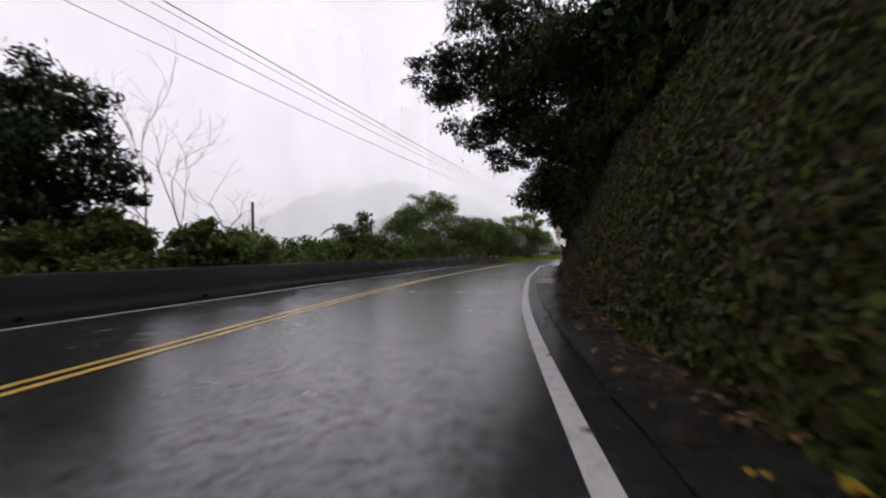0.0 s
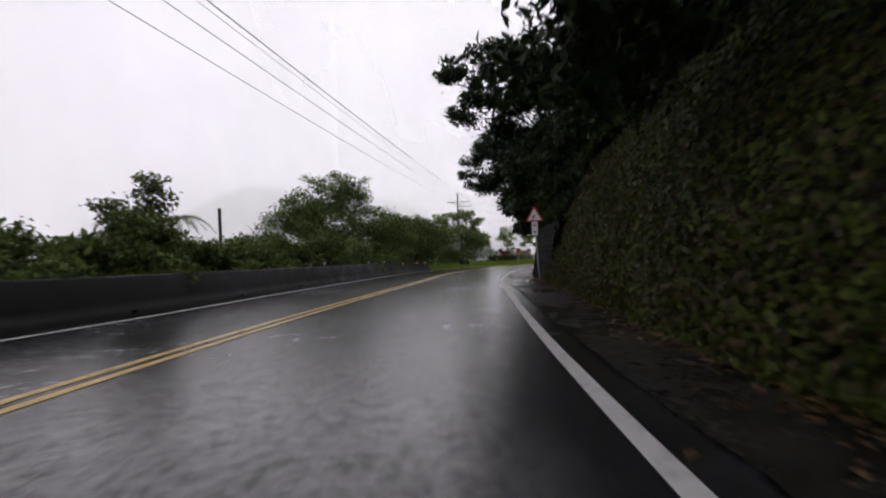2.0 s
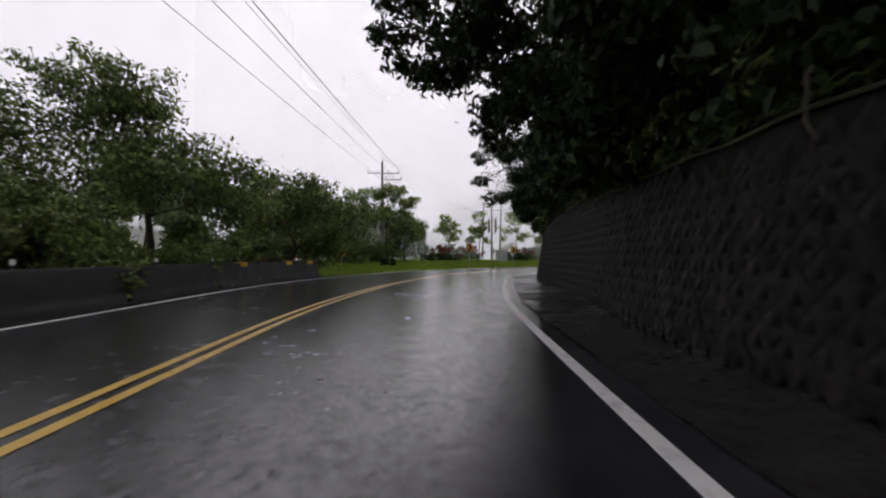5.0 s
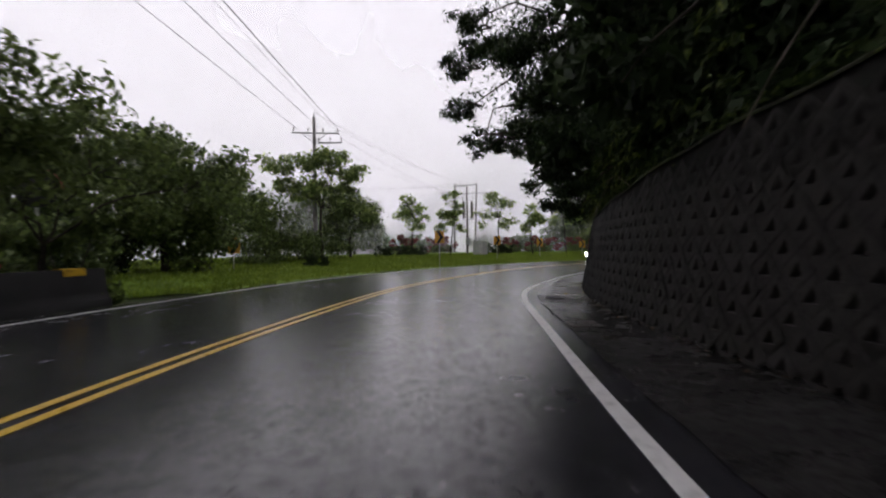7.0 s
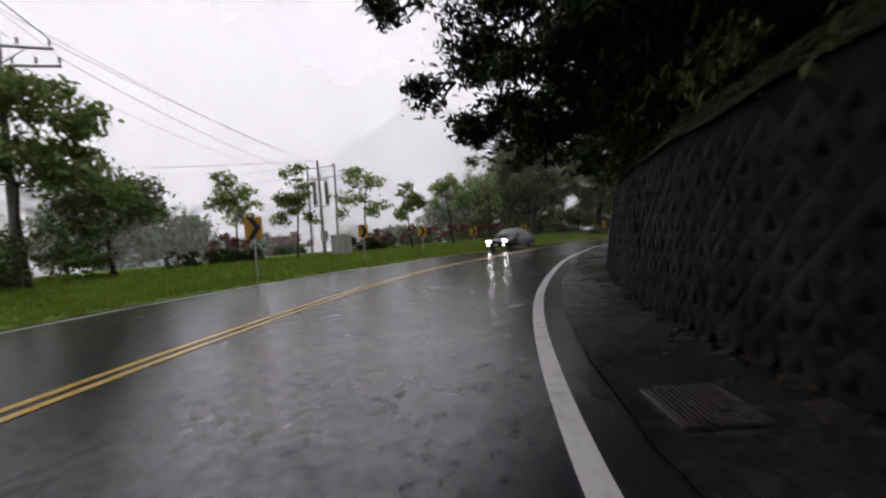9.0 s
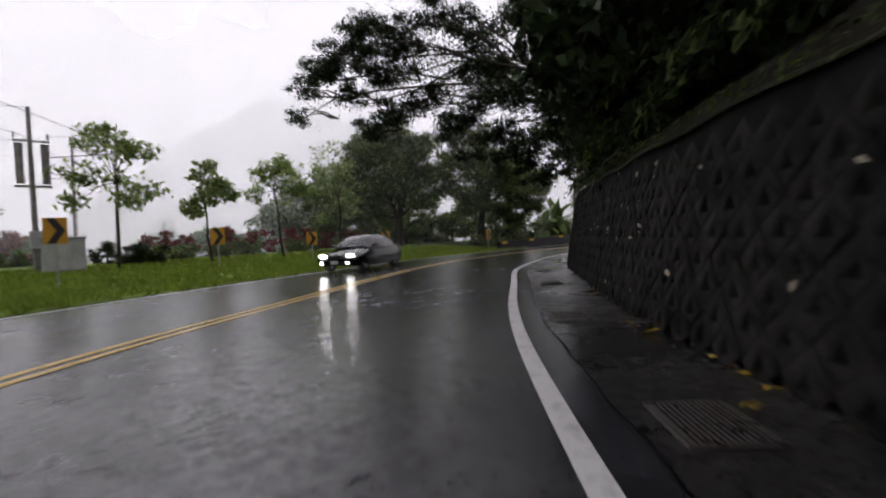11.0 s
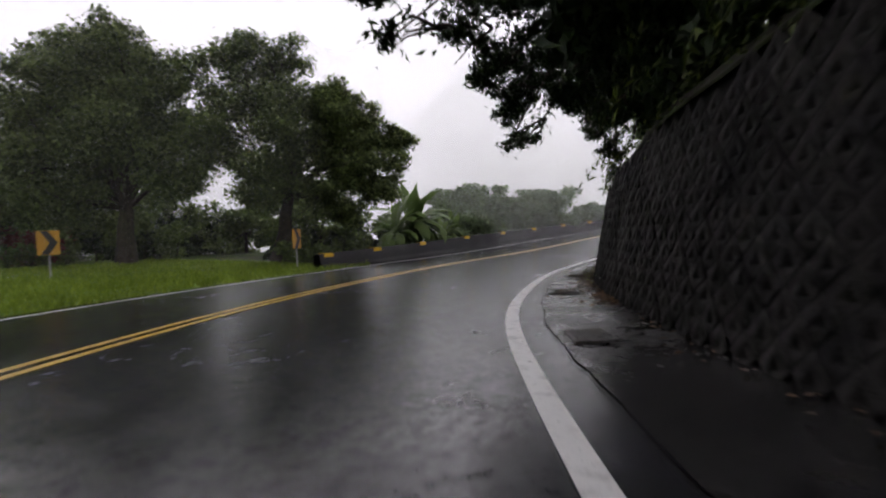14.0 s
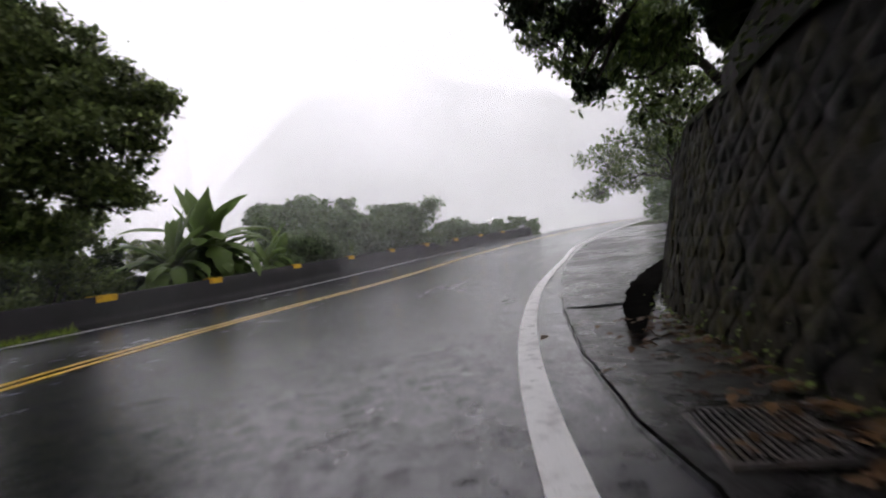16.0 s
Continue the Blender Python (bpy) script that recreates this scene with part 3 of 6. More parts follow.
def tube(pts, radii, seg=6):
    """A tapering round limb through the points."""
    p, r = np.array(pts, float), np.array(radii, float)
    d = np.gradient(p, axis=0)
    d /= np.linalg.norm(d, axis=1)[:, None] + 1e-9
    ref = np.where(np.abs(d[:, 2:3]) < 0.9, np.array([[0, 0, 1.0]]), np.array([[1.0, 0, 0]]))
    a = np.cross(d, ref)
    a /= np.linalg.norm(a, axis=1)[:, None]
    b = np.cross(d, a)
    t = np.linspace(0, 2 * np.pi, seg, endpoint=False)
    v = p[:, None] + (a[:, None] * np.cos(t)[None, :, None] + b[:, None] * np.sin(t)[None, :, None]) * r[:, None, None]
    i = np.arange(len(p) * seg).reshape(len(p), seg)
    j = np.roll(i, -1, 1)
    f = np.stack([i[:-1], j[:-1], j[1:], i[1:]], -1).reshape(-1, 4)
    return v.reshape(-1, 3), f


def join(pieces):
    vs, fs, o = [], [], 0
    for v, f in pieces:
        vs.append(v)
        fs.append(f + o)
        o += len(v)
    return np.vstack(vs), np.vstack(fs)


def limb(rs, a, b, r1, r2, sag=0.12, n=7):
    a, b = np.array(a, float), np.array(b, float)
    t = np.linspace(0, 1, n)[:, None]
    p = a + (b - a) * t
    L = np.linalg.norm(b - a)
    p[:, 2] += sag * L * np.sin(np.pi * t[:, 0])
    p[1:-1] += rs.normal(0, 0.03 * L, (n - 2, 3))
    return tube(p, np.linspace(r1, r2, n))


def tree(name, base, fork, clumps, leaves, size, material, label, seed, r0=0.16, bark=None, droop=0.35, group="", width=0.45, category="tree", twig=True, shell=0.55):
    """A tapered trunk that forks into limbs, one to each clump of leaves."""
    rs = np.random.RandomState(seed)
    x, y, z = base
    root = anchor(name, x, y, z, 0, label, category, group)
    fk = np.array(fork, float)
    lean = (fk - np.array(base, float))
    wood = [tube([np.array([0, 0, -0.2]), lean * 0.03, lean * 0.35 + rs.normal(0, 0.05, 3), lean * 0.7 + rs.normal(0, 0.06, 3), lean],
                 [r0 * 1.7, r0 * 1.25, r0, r0 * 0.85, r0 * 0.7], 8)]
    loc = np.array([(c[0] - x, c[1] - y, c[2] - z, *c[3:6]) for c in clumps], float)
    for c in loc:
        b = c[:3] - np.array([0, 0, c[5] * 0.2])
        wood.append(limb(rs, lean, b, r0 * 0.34, 0.015))
        if twig:
            for _ in range(3):
                e = c[:3] + rs.uniform(-0.8, 0.8, 3) * c[3:6]
                wood.append(limb(rs, lean * 0.15 + b * 0.85, e, r0 * 0.16 + 0.008, 0.008, 0.05, 5))
    v, f = join(wood)
    raw("trunk", v, f, bark or BARK, root, "", True)
    p, o = cloud(rs, lumps(rs, loc), leaves, shell)
    if twig:
        # sprays along the outer half of the limbs
        ne = leaves // 7
        ends = loc[rs.randint(0, len(loc), ne)]
        u = rs.uniform(0.45, 1.0, ne)[:, None]
        q = lean + (ends[:, :3] - lean) * u + rs.normal(0, 1, (ne, 3)) * (0.16 + 0.2 * ends[:, 3:4] * u)
        q[:, 2] += 0.12 * np.linalg.norm(ends[:, :3] - lean, axis=1) * np.sin(np.pi * u[:, 0])
        p, o = np.vstack([p, q]), np.vstack([o, rs.normal(0, 0.6, (ne, 3)) + (0, 0, 0.6)])
    v, f = leaf_mesh(p, o, size, rs, droop, width)
    raw("crown", v, f, material, root)
    return root


def round_clumps(rs, x, y, z0, z1, r, n):
    """Clumps that fill a broad uneven crown."""
    out = []
    for i in range(n):
        a, h = i * 2.4 + rs.uniform(-0.5, 0.5), rs.uniform(0.0, 1.0)
        d = r * (0.25 + 0.75 * math.sqrt(rs.uniform(0.05, 1))) * (1.0 - 0.55 * h**1.6)
        c = r * rs.uniform(0.34, 0.56)
        out.append((x + d * math.cos(a), y + d * math.sin(a), z0 + (z1 - z0 - c * 0.7) * h + c * 0.3, c, c, c * rs.uniform(0.7, 0.95)))
    return out


def crown_tree(name, x, y, h, r, clear, leaves, size, material, label, seed, r0=0.14, n=14, group="", z=None, **kw):
    rs = np.random.RandomState(seed)
    z = float(verge_height(x, y, lateral(np.array([x]), np.array([y]))[0])) if z is None else z
    return tree(name, (x, y, z), (x + rs.uniform(-0.3, 0.3), y + rs.uniform(-0.3, 0.3), z + clear + 0.35 * (h - clear)),
                round_clumps(rs, x, y, z + clear, z + h, r, n), leaves, size, material, label, seed, r0, group=group, **kw)


def hedge(name, q, depth, height, leaves, size, material, label, category, seed, z=None, group="", ragged=0.3, kind=""):
    """Shrubs run together along a polyline: ragged heaps of leaves over dark stems."""
    rs = np.random.RandomState(seed)
    q = np.array(q, float)
    s = np.concatenate([[0], np.cumsum(np.linalg.norm(np.diff(q, axis=0), axis=1))])
    n = max(2, int(s[-1] / (height * 0.38)))
    cl, st = [], []
    zz = verge_height(q[:, 0], q[:, 1], lateral(q[:, 0], q[:, 1])) if z is None else np.full(len(q), z)
    x0, y0, z0 = q[0, 0], q[0, 1], float(zz[0])
    for i in range(n):
        t = s[-1] * (i + rs.uniform(0.2, 0.8)) / n
        g = float(np.interp(t, s, zz)) - z0
        px, py = np.interp(t, s, q[:, 0]) - x0 + rs.uniform(-1, 1) * depth / 2, np.interp(t, s, q[:, 1]) - y0 + rs.uniform(-1, 1) * depth / 2
        h = height * rs.uniform(1 - ragged, 1 + ragged)
        for k in (rs.uniform(0.15, 0.35), rs.uniform(0.45, 0.65), rs.uniform(0.82, 1.0)):
            c = h * rs.uniform(0.22, 0.36)
            e = (px + rs.uniform(-0.3, 0.3) * h, py + rs.uniform(-0.3, 0.3) * h, g + (h - c * 0.8) * k, c * 1.15, c * 1.15, c)
            cl.append(e)
            st.append(limb(rs, (px, py, g - 0.3), e[:3], 0.035, 0.01, 0.1, 5))
    root = anchor(name, x0, y0, z0, 0, label, category, group, kind)
    for v, f in st:
        raw("stem", v, f, BARK, root, "", True)
    p, o = cloud(rs, lumps(rs, cl, 4), leaves, 0.6)
    v, f = leaf_mesh(p, o, size, rs, 0.3)
    raw("foliage", v, f, material, root)
    return root

# ---- creeper on the bank, undergrowth on the slope above the wall ----
rs = np.random.RandomState(5)
i_wall = int(np.argmin(np.abs(hill_q[:, 1] - 37.4)))
i_cam = int(np.argmin(np.abs(hill_q[:, 1] + 6)))


def cover(name, n, k0, k1, i0, i1, size, material, label, category, seed, lift=0.12, droop=0.8, spread=0.6):
    r = np.random.RandomState(seed)
    p, w = hill_points(r, n, k0, k1, i0, i1)
    h = np.array([noise.noise(Vector(a) * 0.9) for a in p]) * 0.25 + 0.1
    p = p + w * (r.uniform(0, 1, n) * lift + np.maximum(h, 0) * lift * 2.5)[:, None]
    v, f = leaf_mesh(p, w, size, r, droop, 0.7, spread)
    return tagged(raw(name, v, f, material), label, category, kind="stuff")


cover("creeper", 84000, 0.0, 4.9, i_cam, i_wall, 0.1, IVY, "dense wet green creeper leaves covering a steep bank", "creeper", 6)
cover("dry_creeper", 20000, 0.3, 4.8, i_cam, i_wall, 0.09, IVY_DRY, "browned creeper leaves among the green on a bank", "creeper", 7, 0.2)
cover("undergrowth", 26000, 5.0, 8.6, 0, HILL.shape[1] - 1, 0.38, LEAF_DARK, "dark dense undergrowth on the slope above the road", "undergrowth", 8, 0.9, 0.5, 0.9)
cover("undergrowth", 27000, 3.2, 5.6, i_wall, HILL.shape[1] - 1, 0.24, LEAF_DARK, "dark leafy shrubs hanging over a retaining wall", "undergrowth", 9, 0.5, 0.7, 0.9)

# ---- barriers ----
def barrier(name, q, label, low=1.0):
    """A sloped concrete kerb-wall along a polyline, with a low plinth."""
    run = np.concatenate([[0], np.cumsum(np.linalg.norm(np.diff(q, axis=0), axis=1))])
    tall = np.interp(run, [0, 13], [low, 1.0])
    rows = []
    for d, z in ((0.02, -0.1), (0.02, 0.1), (-0.03, 0.13), (-0.1, 0.3), (-0.16, 0.8), (-0.2, 0.84), (-0.34, 0.84), (-0.38, 0.8), (-0.46, -0.1)):
        o = offset(q, d)
        rows.append(np.column_stack([o, rise(o[:, 0], o[:, 1]) + z * tall]))
    b = strip(rows, name, BARRIER, None, "", False)
    return tagged(b, label, "barrier", kind="structure")


BAR1 = offset(cut(LEFT, (-10.2, -30), (8.75, 69.4)), -0.75)
bar1_w = np.clip((BAR1[:, 1] - 60) / 12, 0, 1) * 0.5
BAR1 = BAR1 - normals(BAR1) * bar1_w[:, None]
BAR2 = offset(cut(LEFT, (56.7, 99.6), (106, 89)), -0.8)
barrier("barrier", BAR1, "dark wet low concrete road barrier")
barrier("barrier", BAR2, "dark wet low concrete road barrier with yellow marker blocks", 0.66)

# ---- overhanging trees, rooted on the slope above the wall and bank ----
def boughs(cl, flat=0.8):
    return [(x, y, z, r, r, r * flat) for x, y, z, r in cl]


def bough_tree(name, base, fork, cl, density, size, material, label, seed, r0, group, **kw):
    n = int(density * sum(r**2 for *_, r in cl))
    return tree(name, base, fork, boughs(cl), n, size, material, label, seed, r0, group=group, **kw)


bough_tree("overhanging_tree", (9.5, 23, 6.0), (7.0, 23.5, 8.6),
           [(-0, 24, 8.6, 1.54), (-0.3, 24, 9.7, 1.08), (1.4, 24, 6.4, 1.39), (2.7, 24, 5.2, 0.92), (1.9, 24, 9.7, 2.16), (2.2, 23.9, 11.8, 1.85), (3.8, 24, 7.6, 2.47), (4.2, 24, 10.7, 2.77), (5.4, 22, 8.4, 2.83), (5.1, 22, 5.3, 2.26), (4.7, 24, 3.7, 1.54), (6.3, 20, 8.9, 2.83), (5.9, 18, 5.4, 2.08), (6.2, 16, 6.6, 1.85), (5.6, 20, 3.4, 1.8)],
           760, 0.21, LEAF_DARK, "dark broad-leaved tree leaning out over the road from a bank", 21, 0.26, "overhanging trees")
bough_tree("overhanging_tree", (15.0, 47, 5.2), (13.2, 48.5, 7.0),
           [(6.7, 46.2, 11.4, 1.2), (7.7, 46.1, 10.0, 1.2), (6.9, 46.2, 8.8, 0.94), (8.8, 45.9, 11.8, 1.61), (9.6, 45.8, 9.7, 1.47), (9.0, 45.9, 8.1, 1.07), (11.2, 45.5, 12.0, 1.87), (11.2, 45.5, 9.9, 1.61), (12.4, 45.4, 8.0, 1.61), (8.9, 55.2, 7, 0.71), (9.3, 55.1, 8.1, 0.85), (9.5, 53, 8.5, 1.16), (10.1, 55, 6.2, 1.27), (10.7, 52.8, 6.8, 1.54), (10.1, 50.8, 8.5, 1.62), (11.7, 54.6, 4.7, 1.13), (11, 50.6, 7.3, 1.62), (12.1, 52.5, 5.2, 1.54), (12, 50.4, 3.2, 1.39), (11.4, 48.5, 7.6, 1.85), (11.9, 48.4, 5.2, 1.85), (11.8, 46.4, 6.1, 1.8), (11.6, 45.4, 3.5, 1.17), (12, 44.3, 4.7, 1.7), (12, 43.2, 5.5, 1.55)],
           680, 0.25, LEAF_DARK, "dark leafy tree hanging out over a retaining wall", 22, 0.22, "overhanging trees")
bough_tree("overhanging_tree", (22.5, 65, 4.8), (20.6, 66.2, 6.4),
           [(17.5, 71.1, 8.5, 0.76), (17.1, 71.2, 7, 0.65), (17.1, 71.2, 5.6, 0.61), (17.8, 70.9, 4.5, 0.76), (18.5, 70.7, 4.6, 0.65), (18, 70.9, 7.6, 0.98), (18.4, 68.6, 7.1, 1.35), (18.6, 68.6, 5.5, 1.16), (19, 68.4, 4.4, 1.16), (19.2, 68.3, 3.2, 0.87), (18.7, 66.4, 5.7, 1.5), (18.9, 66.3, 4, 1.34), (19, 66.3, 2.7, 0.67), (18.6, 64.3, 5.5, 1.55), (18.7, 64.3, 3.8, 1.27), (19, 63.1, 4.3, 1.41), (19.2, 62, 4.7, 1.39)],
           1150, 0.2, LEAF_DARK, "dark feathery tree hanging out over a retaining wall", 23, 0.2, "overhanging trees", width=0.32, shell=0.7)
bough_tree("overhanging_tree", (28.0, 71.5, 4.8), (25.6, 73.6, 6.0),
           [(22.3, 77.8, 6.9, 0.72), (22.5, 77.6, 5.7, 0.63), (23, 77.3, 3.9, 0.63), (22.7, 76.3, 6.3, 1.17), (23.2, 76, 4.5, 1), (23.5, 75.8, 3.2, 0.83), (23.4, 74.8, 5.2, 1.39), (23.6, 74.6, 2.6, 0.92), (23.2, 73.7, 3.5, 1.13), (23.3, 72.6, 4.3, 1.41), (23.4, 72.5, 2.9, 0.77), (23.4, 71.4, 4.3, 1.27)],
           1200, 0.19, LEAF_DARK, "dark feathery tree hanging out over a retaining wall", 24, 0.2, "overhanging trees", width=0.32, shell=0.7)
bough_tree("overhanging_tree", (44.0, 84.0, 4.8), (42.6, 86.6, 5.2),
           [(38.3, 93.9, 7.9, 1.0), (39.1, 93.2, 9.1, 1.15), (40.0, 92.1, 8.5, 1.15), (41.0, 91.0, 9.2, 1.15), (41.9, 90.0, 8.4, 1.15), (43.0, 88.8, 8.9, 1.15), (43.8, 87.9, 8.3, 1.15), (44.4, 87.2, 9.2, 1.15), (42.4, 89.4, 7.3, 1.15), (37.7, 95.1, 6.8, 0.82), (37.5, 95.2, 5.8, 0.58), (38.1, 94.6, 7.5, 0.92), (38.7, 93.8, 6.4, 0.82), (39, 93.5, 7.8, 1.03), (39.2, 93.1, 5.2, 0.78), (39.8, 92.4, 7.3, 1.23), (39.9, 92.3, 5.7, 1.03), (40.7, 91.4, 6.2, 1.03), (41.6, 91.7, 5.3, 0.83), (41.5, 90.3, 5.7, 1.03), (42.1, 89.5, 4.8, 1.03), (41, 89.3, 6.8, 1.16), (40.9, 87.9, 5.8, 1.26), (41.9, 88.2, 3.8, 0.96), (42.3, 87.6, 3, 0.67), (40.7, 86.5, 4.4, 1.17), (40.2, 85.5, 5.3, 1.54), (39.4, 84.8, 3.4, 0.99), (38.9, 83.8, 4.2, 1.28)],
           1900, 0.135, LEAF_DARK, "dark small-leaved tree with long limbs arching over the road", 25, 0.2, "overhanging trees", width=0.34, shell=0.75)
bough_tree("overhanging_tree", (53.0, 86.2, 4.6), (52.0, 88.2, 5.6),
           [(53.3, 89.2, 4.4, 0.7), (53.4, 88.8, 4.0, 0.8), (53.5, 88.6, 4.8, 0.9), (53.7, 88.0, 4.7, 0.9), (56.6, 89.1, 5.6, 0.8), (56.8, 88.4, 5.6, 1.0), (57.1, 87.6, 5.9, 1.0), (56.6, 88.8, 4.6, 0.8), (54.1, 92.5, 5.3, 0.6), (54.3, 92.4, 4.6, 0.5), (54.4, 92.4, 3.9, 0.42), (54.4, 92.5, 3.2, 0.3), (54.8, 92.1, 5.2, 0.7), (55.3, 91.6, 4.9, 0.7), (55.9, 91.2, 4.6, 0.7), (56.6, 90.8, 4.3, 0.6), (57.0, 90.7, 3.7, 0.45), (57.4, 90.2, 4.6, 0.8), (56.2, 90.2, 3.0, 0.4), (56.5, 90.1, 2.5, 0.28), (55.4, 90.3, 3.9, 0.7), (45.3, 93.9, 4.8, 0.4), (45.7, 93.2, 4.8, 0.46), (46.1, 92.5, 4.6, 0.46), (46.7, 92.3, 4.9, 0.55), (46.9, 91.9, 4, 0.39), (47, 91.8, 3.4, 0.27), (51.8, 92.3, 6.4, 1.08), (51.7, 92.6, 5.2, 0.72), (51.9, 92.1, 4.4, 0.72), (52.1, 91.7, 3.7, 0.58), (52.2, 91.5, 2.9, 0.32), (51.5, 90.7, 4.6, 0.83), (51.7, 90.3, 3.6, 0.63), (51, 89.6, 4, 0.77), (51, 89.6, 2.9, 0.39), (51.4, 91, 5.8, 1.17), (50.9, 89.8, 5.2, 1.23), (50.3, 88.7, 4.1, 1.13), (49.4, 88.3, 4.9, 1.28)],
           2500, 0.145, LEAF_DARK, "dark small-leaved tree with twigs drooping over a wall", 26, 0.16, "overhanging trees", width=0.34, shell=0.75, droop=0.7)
bough_tree("overhanging_tree", (63.0, 85.0, 2.2), (62.4, 86.8, 4.2),
           [(62.5, 90.6, 6.1, 0.54), (62.5, 90.3, 5.3, 0.54), (61.6, 89.8, 4.4, 0.59), (61.7, 89.4, 3.6, 0.4), (61.6, 89.7, 5.4, 0.85), (60.7, 89.2, 4.5, 0.77), (60.7, 89.2, 3.8, 0.58), (60.8, 88.6, 4.3, 0.77), (60.9, 88.1, 4.8, 1.03), (61.9, 87.6, 4.4, 0.85)],
           1700, 0.16, LEAF_MID, "small-leaved tree with drooping twigs over a wall corner", 27, 0.14, "overhanging trees", width=0.34, shell=0.75, droop=0.7)
bough_tree("hillside_trees", (77.0, 82.5, 0.5), (76.6, 83.5, 3.0),
           [(71.3, 85.7, 5.7, 1.54), (75.5, 85, 4.9, 1.85), (77.7, 83.5, 4.3, 2), (79.5, 85.1, 3.7, 1.62), (81.4, 86, 4.9, 1.46), (73.6, 84, 5.8, 1.98), (71.4, 85.1, 7.1, 1.54), (83.4, 86.3, 3.5, 1.23)],
           260, 0.26, LEAF_MID, "misty green trees beside a side lane", 28, 0.2, "")

# taller trees further up the slope
rs = np.random.RandomState(70)
for k, (i, d) in enumerate(((0.06, 6), (0.13, 5), (0.2, 6), (0.27, 5), (0.34, 6), (0.41, 5.5), (0.48, 5), (0.54, 5), (0.6, 5), (0.66, 5), (0.72, 5), (0.78, 5), (0.84, 5), (0.9, 4.5))):
    j = int(i * (HILL.shape[1] - 1))
    q = hill_q[j] + HN[j] * d
    z = float(np.interp(d, [1.5, 3.4, 5.5, 9], [3.2, 5.2, 6.7, 9.2])) - 0.3
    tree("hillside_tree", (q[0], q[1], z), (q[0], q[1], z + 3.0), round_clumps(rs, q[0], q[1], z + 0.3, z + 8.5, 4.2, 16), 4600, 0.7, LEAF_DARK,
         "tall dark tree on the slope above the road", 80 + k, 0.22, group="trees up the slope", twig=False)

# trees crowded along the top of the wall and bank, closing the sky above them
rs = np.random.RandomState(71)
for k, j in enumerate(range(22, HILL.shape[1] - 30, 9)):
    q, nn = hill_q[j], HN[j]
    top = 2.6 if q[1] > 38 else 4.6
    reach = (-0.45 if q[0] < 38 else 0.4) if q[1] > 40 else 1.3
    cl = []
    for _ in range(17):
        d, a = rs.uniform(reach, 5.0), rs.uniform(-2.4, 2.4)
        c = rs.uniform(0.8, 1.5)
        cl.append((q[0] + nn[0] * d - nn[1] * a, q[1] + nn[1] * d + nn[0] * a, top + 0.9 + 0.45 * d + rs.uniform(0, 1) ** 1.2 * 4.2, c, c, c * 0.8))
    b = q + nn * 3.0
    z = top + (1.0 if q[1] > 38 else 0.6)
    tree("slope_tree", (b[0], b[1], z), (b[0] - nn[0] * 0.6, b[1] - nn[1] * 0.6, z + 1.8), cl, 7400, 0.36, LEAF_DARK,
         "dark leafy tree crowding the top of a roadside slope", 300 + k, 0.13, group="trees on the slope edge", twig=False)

# ---- trees and bushes on the open side ----
bough_tree("roadside_tree", (-11.2, 14.5, -0.8), (-11.0, 14.6, 2.6),
           [(-11.4, 15, 6.2, 1.16), (-11.8, 15, 5.1, 1.54), (-10.1, 15, 5.4, 1.16), (-10.2, 16, 4.1, 1.13), (-10.9, 15, 3.3, 1.73), (-11.2, 14, 2.9, 1.44), (-10.5, 17, 3.2, 0.98), (-10.8, 14, 1.7, 1.44), (-10.7, 16, 1.9, 1.23), (-9.9, 17, 3.8, 0.57), (-10.8, 13, 3.9, 1.34), (-11.6, 13, 4.9, 1.84), (-10.8, 12, 2.7, 1.7)],
           700, 0.2, LEAF_DARK, "dense dark green roadside tree behind a barrier", 31, 0.16, "roadside trees")
bough_tree("roadside_tree", (-5.9, 36.8, -0.9), (-5.8, 36.7, 1.4),
           [(-5.2, 36.0, 3.9, 0.55), (-5.5, 36.4, 3.2, 0.9), (-6.1, 36.9, 2.4, 1.2), (-6.6, 37.4, 1.5, 1.3), (-5.6, 36.8, 1.2, 1.1), (-6.9, 37.0, 2.9, 0.8)],
           520, 0.2, LEAF_BUSH, "creeper-clad dark green tree behind a barrier", 36, 0.12, "roadside trees")
bough_tree("roadside_tree", (-3.4, 62.6, -0.8), (-3.2, 62.6, 2.0),
           [(-5.2, 62.7, 5, 2.34), (-7.2, 63.2, 3.2, 2), (-2.8, 63.1, 5.9, 2.43), (-1.2, 61.8, 3.8, 3), (-3.3, 61.2, 3.2, 2.25)],
           300, 0.235, LEAF_MID, "broad bushy green tree behind a road barrier", 37, 0.14, "roadside trees")
bough_tree("roadside_tree", (1.2, 63.4, -0.8), (1.0, 63.4, 2.6),
           [(-0.6, 63.6, 7.5, 2.16), (0.9, 63.3, 7.2, 2.0), (2.2, 62.4, 4.0, 2.5), (4.5, 62.5, 3.1, 2.52), (0.5, 63.4, 5.7, 2.52), (-2.7, 64.1, 7.9, 1.26)],
           300, 0.235, LEAF_MID, "tall bushy green tree behind a road barrier", 38, 0.15, "roadside trees")
bough_tree("roadside_tree", (6.0, 70.2, -0.5), (6.4, 69.6, 1.4),
           [(6.5, 67.1, 4.1, 1.7), (7.7, 68.9, 3.5, 2.02), (9.6, 71.6, 3.3, 1.46), (5.8, 67.3, 3.1, 2.12)],
           300, 0.235, LEAF_MID, "bushy green tree behind the end of a barrier", 39, 0.1, "roadside trees")
